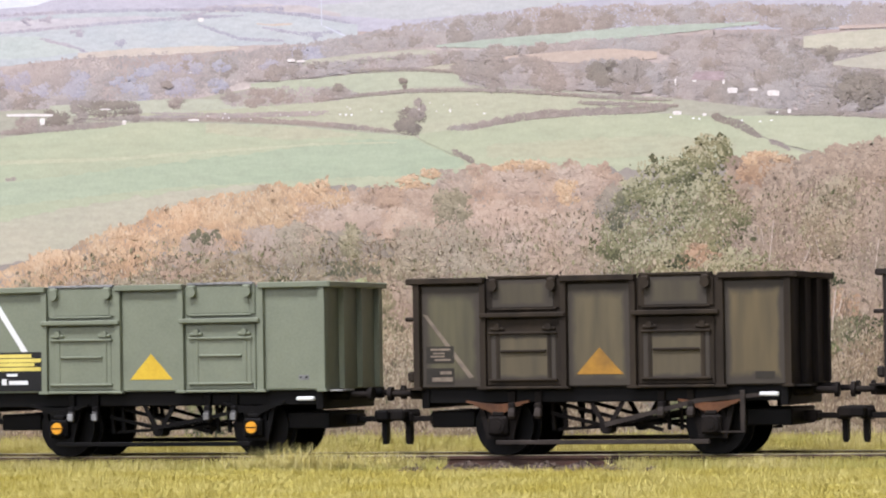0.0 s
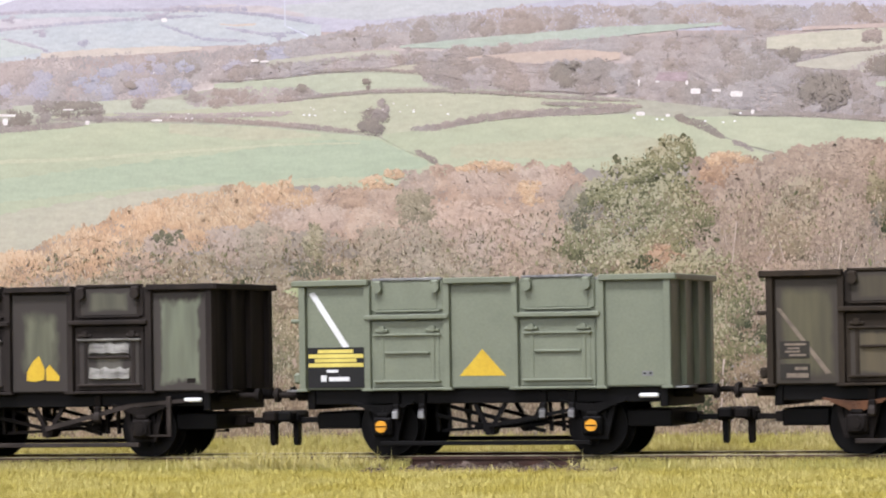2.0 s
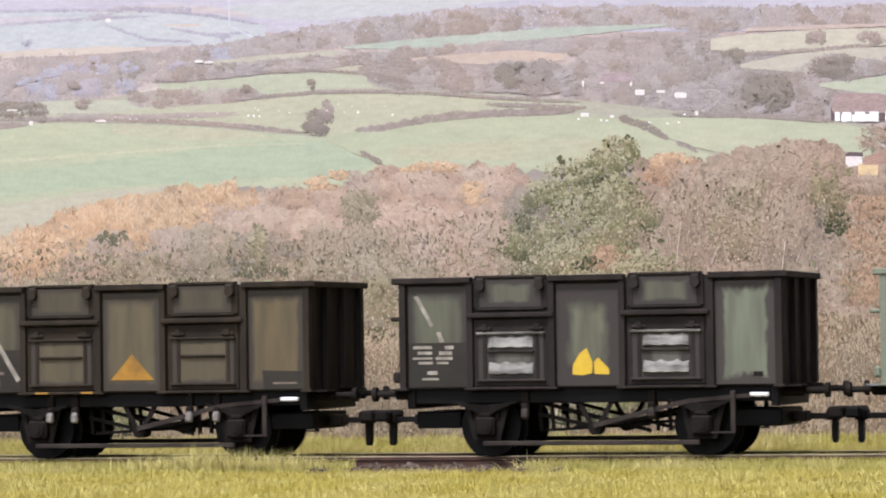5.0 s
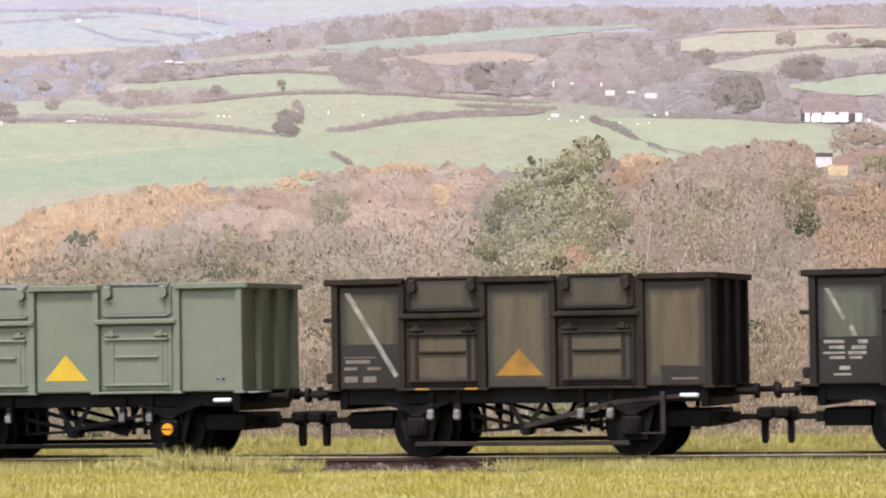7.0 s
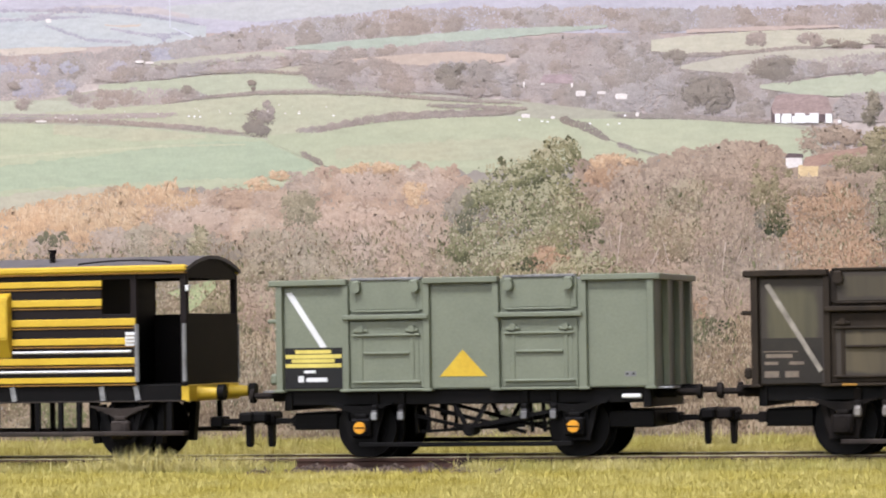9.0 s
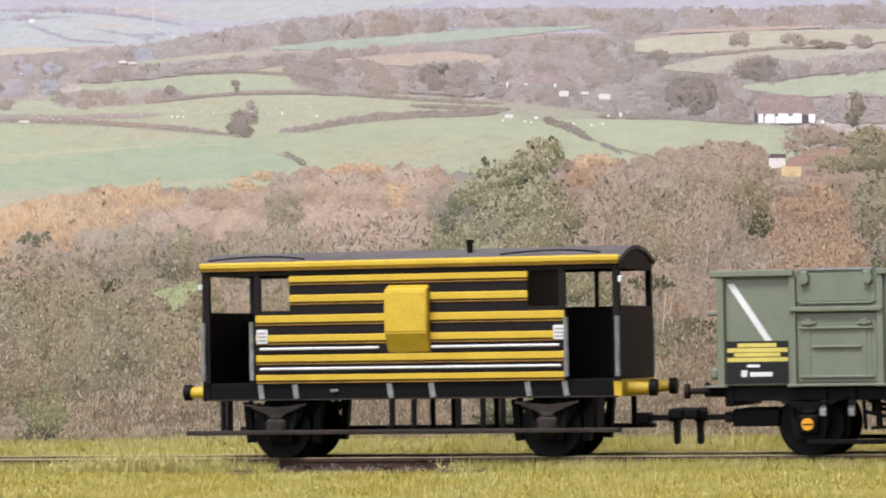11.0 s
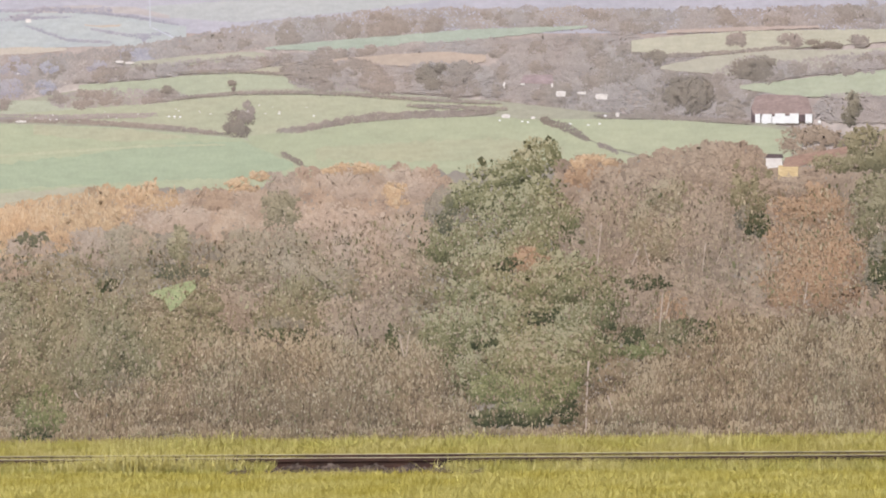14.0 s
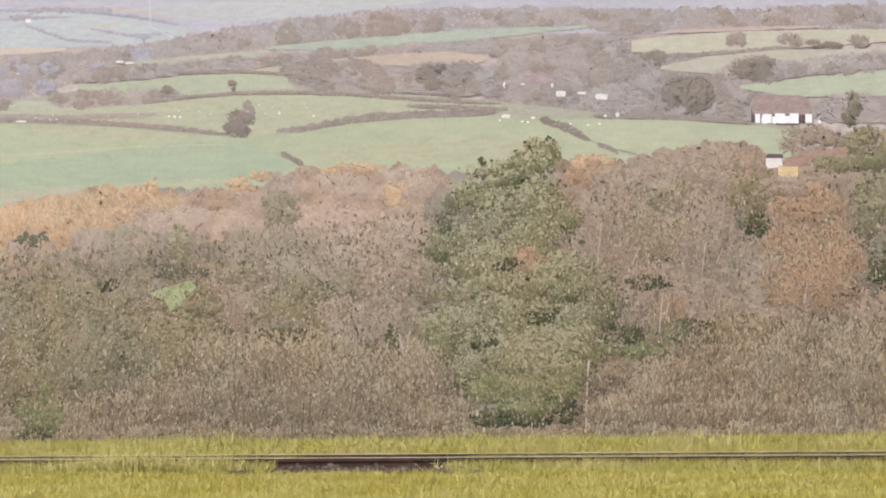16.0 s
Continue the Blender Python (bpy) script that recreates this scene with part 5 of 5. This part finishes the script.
tree(1505, 192, 19, 30, "dark", 3.6, 10, 3.4, label="dark conifer by the farm")
# farm buildings
THATCH = printed("grey_thatch_print", rgb(172, 152, 148), rgb(160, 140, 136), 200, 1500)
WHITEWASH = printed("white_wall_print", rgb(250, 250, 250), rgb(240, 240, 242), 200, 1500)
OFF_WHITE = printed("hazy_white_print", rgb(236, 230, 226), rgb(224, 216, 212), 200, 1500)
DARK_PRINT = printed("dark_print", rgb(112, 98, 98), rgb(98, 86, 88), 300, 1500)
BUFF = printed("buff_wall_print", rgb(222, 198, 156), rgb(212, 186, 144), 200, 1500)
PALE_BLUE = printed("pale_roof_print", rgb(206, 208, 218), rgb(196, 198, 210), 200, 1500)
farm = patch([(1330, 218), (1330, 190), (1436, 190), (1438, 216)], DARK_PRINT, "farmhouse", "white thatched farmhouse")
patch([(1330, 192), (1338, 172), (1352, 168), (1416, 170), (1430, 174), (1438, 200), (1438, 204), (1334, 204)], THATCH, "farmhouse_roof", "grey thatched roof")
for a, b, t in ((1337, 1346, 203), (1348, 1358, 207), (1350, 1366, 203), (1367, 1374, 207), (1372, 1390, 202), (1388, 1402, 206), (1398, 1414, 202), (1426, 1438, 203), (1448, 1453, 214)):
    patch([(a, t), (b, t), (b, 221 - (t % 3)), (a, 219)], WHITEWASH, "farmhouse_wall", "whitewashed wall between windows")
patch([(920, 148), (928, 134), (978, 133), (980, 150)], printed("far_roof_print", rgb(178, 160, 162), rgb(168, 150, 152), 200), "farm_roof", "hazy farm roof")
for a, b, t, w in ((922, 930, 148, 4), (975, 980, 148, 8), (891, 895, 146, 12), (984, 1002, 162, 10), (1054, 1076, 167, 10), (1022, 1038, 163, 5), (888, 904, 203, 7), (940, 948, 207, 5), (1090, 1097, 200, 8), (28, 48, 214, 4), (-298, -214, 204, 5), (-238, -228, 212, 12), (205, 220, 108, 5), (222, 238, 110, 4), (-90, -82, 216, 8), (-130, -110, 195, 3), (45, 56, 34, 7), (30, 34, 130, 3)):
    patch([(a + 2, t + w), (a, t + w * 0.6), (a + 1, t + 1), ((a + b) / 2, t), (b, t + 1), (b - 1, t + w)], OFF_WHITE, "white_building", "small white far building")
for k in range(22):
    a, t = rng.uniform(60, 600), 0
    t = curve_v([(60, 200), (200, 196), (330, 190), (440, 184), (600, 182)], a) + rng.uniform(2, 22)
    r = rng.uniform(0.5, 1.2)
    patch([(a - r * 1.5, t + r), (a - r * 1.2, t - r * 0.6), (a + r * 1.2, t - r * 0.7), (a + r * 1.6, t + r)], OFF_WHITE, "sheep", "white grazing sheep")
for a, t in ((885, 214), (925, 216), (935, 217), (1010, 220), (1042, 222), (1062, 220), (1072, 206), (495, 202), (556, 206), (300, 207), (310, 207), (320, 208)):
    patch([(a - 2.2, t + 1.4), (a - 1.8, t - 1.0), (a + 1.8, t - 1.2), (a + 2.2, t + 1.4)], WHITEWASH, "sheep", "white grazing sheep")
patch([(264.4, -20), (266, -20), (267, 50), (265, 50)], PALE_BLUE, "pole", "pale pole on the far hill")
patch([(268, 50), (272, 50), (308, 66), (306, 69)], PALE_BLUE, "far_lane", "pale far lane")

# near woods: a dark ground first, then crowns from the back to the front
WOOD_TOP = [(-330, 480), (-200, 450), (-100, 415), (0, 375), (100, 358), (200, 340), (300, 332), (400, 340), (560, 312), (700, 304), (830, 306), (880, 296), (980, 290), (1100, 290), (1200, 275), (1330, 262), (1400, 290), (1470, 280), (1600, 240)]
field(WOOD_TOP, [(-330, 860), (1600, 860)], rgb(132, 118, 100), rgb(152, 138, 120), "wood_ground", 8, "shadowed wood floor", 90.0, (1, 1, 1.5))
wood([(-330, 474), (-200, 448), (-100, 408), (0, 368), (100, 350), (200, 330), (310, 324)], [(-330, 560), (-200, 540), (-100, 510), (0, 470), (100, 450), (200, 420), (310, 390)], "larch", 5.0, 2.6, "larch_wood", "orange autumn larches", 10, "reed")
wood([(200, 350), (300, 350), (420, 334), (560, 300), (700, 296), (840, 300)], [(200, 470), (300, 470), (420, 480), (560, 470), (700, 470), (840, 470)], "pinkwood", 5.5, 2.6, "birch_wood", "pinkish bare birch wood", 14)
wood([(-330, 540), (-100, 500), (100, 450), (300, 440), (600, 440), (840, 440)], [(-330, 800), (-100, 800), (100, 800), (300, 800), (600, 800), (840, 800)], "greywood", 6.0, 2.0, "grey_wood", "grey-brown thicket", 16)
wood([(980, 282), (1100, 284), (1200, 266), (1330, 250), (1400, 300), (1470, 284), (1600, 230)], [(980, 600), (1100, 600), (1200, 600), (1330, 600), (1400, 600), (1470, 600), (1600, 600)], "brown", 6.0, 2.4, "brown_wood", "brown autumn wood", 14)
wood([(980, 560), (1600, 560)], [(980, 800), (1600, 800)], "reed", 6.0, 1.8, "thicket", "brown-grey thicket", 14)
for cu, cv, ru, rv, key, size, kind in ((20, 400, 50, 40, "larch", 5, "reed"), (110, 395, 60, 42, "larch", 5, "reed"), (190, 375, 50, 44, "larch", 5, "reed"), (275, 352, 44, 30, "larch", 5, "reed"),
                                       (-90, 450, 60, 44, "larch", 5, "reed"), (-200, 480, 60, 34, "larch", 5, "reed"), (300, 385, 80, 34, "pinkwood", 5, "leaf"), (380, 352, 40, 22, "russet", 5, "leaf")):
    tree(cu, cv, ru, rv, key, size, 16, 1.8, kind, label="autumn larch or birch crown")
for cu, cv, ru, rv, key, size, kind in ((500, 330, 34, 26, "brown", 5, "leaf"), (430, 330, 30, 14, "larch", 5, "leaf"), (620, 325, 60, 28, "pinkwood", 5, "leaf"), (720, 330, 50, 30, "pinkwood", 5, "leaf"), (705, 345, 26, 24, "larch", 4.5, "leaf"),
                                       (460, 312, 20, 10, "larch", 4.5, "leaf"), (620, 300, 50, 12, "larch", 4.5, "leaf"), (590, 400, 70, 44, "pinkwood", 5.5, "leaf"), (495, 375, 36, 36, "olive", 5, "leaf")):
    tree(cu, cv, ru, rv, key, size, 14, 1.9, kind, label="pinkish autumn crown")
for cu, cv, ru, rv, key, size, kind in ((60, 440, 46, 30, "brown", 5.5, "leaf"), (10, 478, 50, 22, "russet", 5.5, "leaf"), (165, 440, 50, 36, "brown", 5.5, "leaf"), (235, 440, 60, 40, "greywood", 5.5, "leaf"), (325, 455, 70, 42, "dark", 5.5, "leaf"),
                                       (320, 440, 22, 40, "oak", 5, "leaf"), (190, 500, 20, 16, "dark", 5, "leaf"), (470, 440, 80, 46, "greywood", 5.5, "leaf"), (560, 480, 80, 50, "greywood", 6, "leaf"), (650, 440, 70, 60, "pinkwood", 6, "leaf"), (690, 500, 60, 60, "brown", 6, "leaf")):
    tree(cu, cv, ru, rv, key, size, 16, 1.9, kind, label="grey-brown thicket crown")
for cu, cv, ru, rv, key in ((1050, 305, 60, 30, "russet"), (1150, 320, 60, 50, "brown"), (1075, 400, 70, 100, "brown"), (1180, 400, 70, 90, "greywood"), (1265, 310, 70, 56, "brown"), (1330, 330, 40, 60, "olive"), (1250, 420, 60, 90, "brown"), (1330, 390, 30, 30, "dark"),
                            (1440, 250, 60, 30, "brown"), (1540, 270, 60, 44, "olive"), (1470, 300, 50, 30, "brown"), (1430, 400, 90, 76, "russet"), (1440, 480, 100, 80, "russet"), (1545, 370, 40, 70, "olive"), (1560, 470, 30, 60, "dark"), (1160, 520, 90, 60, "brown"), (1250, 540, 70, 50, "brown")):
    tree(cu, cv, ru, rv, key, 6.0, 18, 1.8, label="brown autumn crown")
tree(1050, 290, 40, 16, "larch", 5, 10, 1.6, label="orange-pink treetop")
tree(1190, 555, 30, 40, "russet", 5, 12, 1.2, label="rusty thicket")
patch([(1356, 300), (1356, 280), (1384, 280), (1386, 296)], OFF_WHITE, "shed_wall", "white shed")
patch([(1354, 281), (1360, 273), (1386, 274), (1387, 281)], DARK_PRINT, "shed_roof", "dark shed roof")
patch([(1378, 318), (1378, 294), (1414, 292), (1412, 318)], BUFF, "barn_wall", "buff barn wall")
patch([(1386, 296), (1390, 280), (1500, 260), (1500, 272), (1414, 296)], printed("tile_print", rgb(178, 148, 134), rgb(164, 136, 122), 200), "barn_roof", "long tiled barn roof")
tree(1400, 330, 60, 20, "brown", 5, 12, 1.6, label="crown below the barn")
tree(1480, 290, 50, 18, "olive", 5, 12, 1.4, label="crown beside the barn")
tree(1330, 300, 26, 30, "brown", 5, 12, 1.6, label="crown beside the shed")
# a glimpse of meadow between the trees
for cu, cv, ru, rv, key in ((60, 560, 90, 70, "olive"), (170, 570, 100, 60, "olive"), (20, 660, 60, 90, "olive"), (140, 660, 90, 100, "olive"), (255, 620, 80, 70, "olive"), (380, 560, 70, 60, "olive"), (440, 530, 70, 60, "brown"), (330, 640, 90, 90, "olive"), (540, 560, 90, 70, "olive"), (640, 570, 80, 60, "brown"), (500, 590, 60, 30, "dark"),
                            (-60, 600, 80, 100, "greywood"), (-170, 600, 80, 110, "brown"), (-280, 620, 70, 120, "greywood"), (-120, 720, 120, 70, "reed"), (-260, 730, 100, 60, "reed"), (290, 530, 26, 20, "olive"), (430, 490, 50, 24, "greywood")):
    tree(cu, cv, ru, rv, key, 6.5, 20, 1.9, label="grey-green thicket crown")
patch([(262, 520), (300, 508), (346, 496), (348, 510), (328, 530), (318, 542), (303, 552), (292, 532)], printed("meadow_print", rgb(172, 180, 138), rgb(166, 174, 132), 200), "meadow_gap", "glimpse of green meadow between trees")
tree(366, 540, 30, 24, "olive", 5, 14, 2.0, label="thicket crown before the meadow")
tree(262, 536, 30, 16, "greywood", 5, 10, 1.6, label="thicket crown before the meadow")
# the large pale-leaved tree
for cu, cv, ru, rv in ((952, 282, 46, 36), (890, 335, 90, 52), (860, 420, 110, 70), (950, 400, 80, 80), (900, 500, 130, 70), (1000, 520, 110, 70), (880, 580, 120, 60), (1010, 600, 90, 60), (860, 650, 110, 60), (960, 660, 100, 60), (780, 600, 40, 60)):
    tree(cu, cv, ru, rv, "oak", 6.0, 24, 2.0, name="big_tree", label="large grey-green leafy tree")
for cu, cv, ru, rv, key in ((790, 370, 40, 40, "dark"), (810, 350, 30, 24, "oak"), (935, 460, 40, 22, "russet"), (900, 310, 30, 26, "oak"), (880, 690, 50, 30, "green"), (960, 690, 50, 34, "green"), (70, 730, 40, 36, "green"), (1140, 620, 40, 24, "green"), (1190, 590, 50, 24, "olive"), (990, 500, 60, 40, "oak")):
    tree(cu, cv, ru, rv, key, 5.5, 16, 1.6, label="greener or darker foliage")
# shade between and under the crowns, printed as dark flecks
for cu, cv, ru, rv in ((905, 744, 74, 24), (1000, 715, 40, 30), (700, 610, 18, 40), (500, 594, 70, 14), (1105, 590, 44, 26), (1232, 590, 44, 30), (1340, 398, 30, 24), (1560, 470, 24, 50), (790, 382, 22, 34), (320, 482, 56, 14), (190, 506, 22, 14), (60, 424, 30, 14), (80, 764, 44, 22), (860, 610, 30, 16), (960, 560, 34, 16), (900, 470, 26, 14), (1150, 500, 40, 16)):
    tree(cu, cv, ru, rv, "shade", 6, 10, 1.25, label="deep shade printed as dark flecks among the trees")
tree(930, 728, 60, 16, "green", 5, 10, 1.2, label="low green leaves")
for cu, cv, ru, rv in ((420, 680, 120, 100), (540, 670, 120, 100), (640, 690, 110, 90), (720, 690, 90, 90), (300, 720, 110, 60), (180, 740, 100, 50), (790, 740, 70, 40), (1300, 660, 120, 110), (1420, 660, 120, 110), (1530, 670, 100, 110), (1200, 700, 100, 80), (1110, 730, 80, 40), (60, 775, 60, 20), (1350, 740, 120, 40), (1500, 750, 100, 40)):
    tree(cu, cv, ru, rv * 0.95, "reed", 5.6, 28, 1.7, "reed", "thicket", "brown-grey autumn thicket of upright twigs")
for k in range(24):
    tree(-320 + k * 82, 770 + 6 * math.sin(k * 2.1), 56, 20, "reed", 5.4, 14, 1.5, "reed", "thicket", "low brown twigs above the grass")
tree(75, 725, 36, 40, "green", 5.0, 12, 1.8, label="low green bush")
# more printed shade at the foot of the big tree, dark flecks again
tree(900, 742, 66, 20, "shade", 6, 12, 3.0, label="deep shade printed as dark flecks below the big tree")
tree(985, 735, 40, 20, "shade", 6, 10, 1.1, label="deep shade printed as dark flecks below the big tree")
tree(935, 716, 60, 18, "green", 5, 12, 1.2, label="low green leaves")
tree(1000, 690, 34, 22, "green", 5, 10, 1.2, label="low green leaves")
tree(85, 735, 34, 32, "green", 5, 10, 1.4, label="low green bush")
# the bush's shade, printed as dark flecks
tree(60, 768, 40, 14, "shade", 5, 10, 1.2, label="shade printed as dark flecks below the bush")
# loose twigs and leaves in front of everything
for key, n in (("greywood", 1), ("brown", 1), ("oak", 1), ("reed", 1)):
    wood([(-330, 500), (0, 430), (300, 430), (700, 380), (1100, 330), (1600, 330)], [(-330, 790), (0, 785), (300, 775), (700, 775), (1100, 775), (1600, 775)], key, 5.0, 0.07, "loose_leaves", "scattered leaves and twigs", 20, "reed" if n else "leaf")
wood([(-330, 520), (0, 470), (300, 470), (700, 400), (1100, 340), (1600, 340)], [(-330, 780), (0, 775), (300, 770), (700, 770), (1100, 770), (1600, 770)], "twig", 3.6, 0.045, "pale_twigs", "scattered pale twigs", 20, "reed")
# pale stems
BARK = printed("pale_bark_print", rgb(206, 190, 178), rgb(184, 166, 152), 600, 2500, (1, 1, 1))
for u0, v0, u1, v1, w in ((1043, 640, 1041, 668, 5), (1041, 676, 1040, 702, 4), (1040, 708, 1038, 730, 4), (1039, 740, 1038, 762, 4), (1066, 396, 1058, 470, 3), (1048, 440, 1044, 410, 3), (1174, 520, 1168, 590, 4), (1250, 430, 1244, 480, 3), (1180, 560, 1188, 520, 3), (1120, 470, 1132, 440, 3), (135, 696, 142, 706, 4), (708, 592, 716, 632, 4), (720, 630, 726, 586, 3), (1076, 700, 1086, 730, 3), (1140, 430, 1150, 470, 2), (1280, 440, 1268, 470, 2), (1430, 500, 1424, 540, 3), (1326, 90, 1328, 96, 2)):
    patch([(u0 - w * 0.36, v0), (u0 + w * 0.36, v0), (u1 + w * 0.25, v1), (u1 - w * 0.25, v1)], BARK, "pale_stem", "pale birch stem")



def twigs(spots, material, name, label):
    """Thin crooked upright stems scattered over patches (u, v, spread u, spread v, count, length, width)."""
    pts, faces = [], []
    for cu, cv, su, sv, count, length, width in spots:
        for _ in range(count):
            u, v = rng.uniform(cu - su, cu + su), rng.uniform(cv - sv, cv + sv)
            h, w, lean = length * rng.uniform(0.5, 1.3), width * rng.uniform(0.6, 1.2), rng.normal(0, 0.16)
            level, b, k = rng.uniform(0, THICK), len(pts), 5
            for i in range(k):
                f = i / (k - 1)
                cx, half = u + lean * h * f + rng.normal(0, 0.025) * h, w * (1 - 0.7 * f)
                pts += [(cx - half, v - h * f, level), (cx + half, v - h * f, level)]
            faces += [(b + 2 * i, b + 2 * i + 1, b + 2 * i + 3, b + 2 * i + 2) for i in range(k - 1)]
            if rng.uniform() < 0.6:
                f0, b = rng.uniform(0.3, 0.7), len(pts)
                d = rng.choice((-1, 1)) * rng.uniform(0.2, 0.45)
                for i in range(3):
                    f = i / 2
                    cx, cy, half = u + lean * h * f0 + d * h * 0.5 * f, v - h * f0 - h * 0.38 * f, w * 0.5 * (1 - 0.6 * f)
                    pts += [(cx - half, cy, level + 0.0005), (cx + half, cy, level + 0.0005)]
                faces += [(b, b + 1, b + 3, b + 2), (b + 2, b + 3, b + 5, b + 4)]
    u, v, level = np.array(pts).T
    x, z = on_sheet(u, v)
    verts = np.stack([x, depth(u, v, THICK + 0.0005) - level, z], 1)
    return cloud(name, verts, faces, [material], None, backscene, label, "stuff")


DARK_BARK = printed("dark_bark_print", rgb(112, 97, 83), rgb(130, 114, 98), 600, 2500, (1, 1, 1))
TWIG_BARK = printed("dull_twig_print", rgb(176, 158, 138), rgb(158, 140, 120), 600, 2500, (1, 1, 1))
twigs([(1150, 500, 110, 80, 26, 50, 0.9), (1260, 480, 60, 90, 14, 46, 0.8), (1070, 440, 40, 60, 10, 50, 0.9), (1430, 540, 70, 60, 12, 46, 0.8), (640, 560, 90, 60, 14, 36, 0.7), (150, 620, 140, 90, 22, 38, 0.7), (-200, 620, 140, 120, 24, 38, 0.7)], TWIG_BARK, "pale_stems", "thin pale birch stems")
twigs([(540, 740, 260, 40, 70, 46, 0.8), (1380, 740, 220, 40, 60, 46, 0.8), (160, 740, 160, 40, 34, 40, 0.8), (-180, 740, 150, 40, 36, 40, 0.8), (1180, 560, 90, 40, 16, 44, 0.8), (430, 520, 120, 60, 14, 34, 0.7), (960, 700, 120, 50, 16, 40, 0.8)], DARK_BARK, "dark_stems", "thin dark stems among the thicket")
twigs([(540, 720, 250, 60, 110, 26, 0.7), (1380, 700, 210, 80, 110, 26, 0.7), (120, 740, 160, 50, 40, 24, 0.6), (-180, 720, 150, 60, 50, 24, 0.6)], TWIG_BARK, "thicket_twigs", "upright pale twigs of the thicket")


motions()
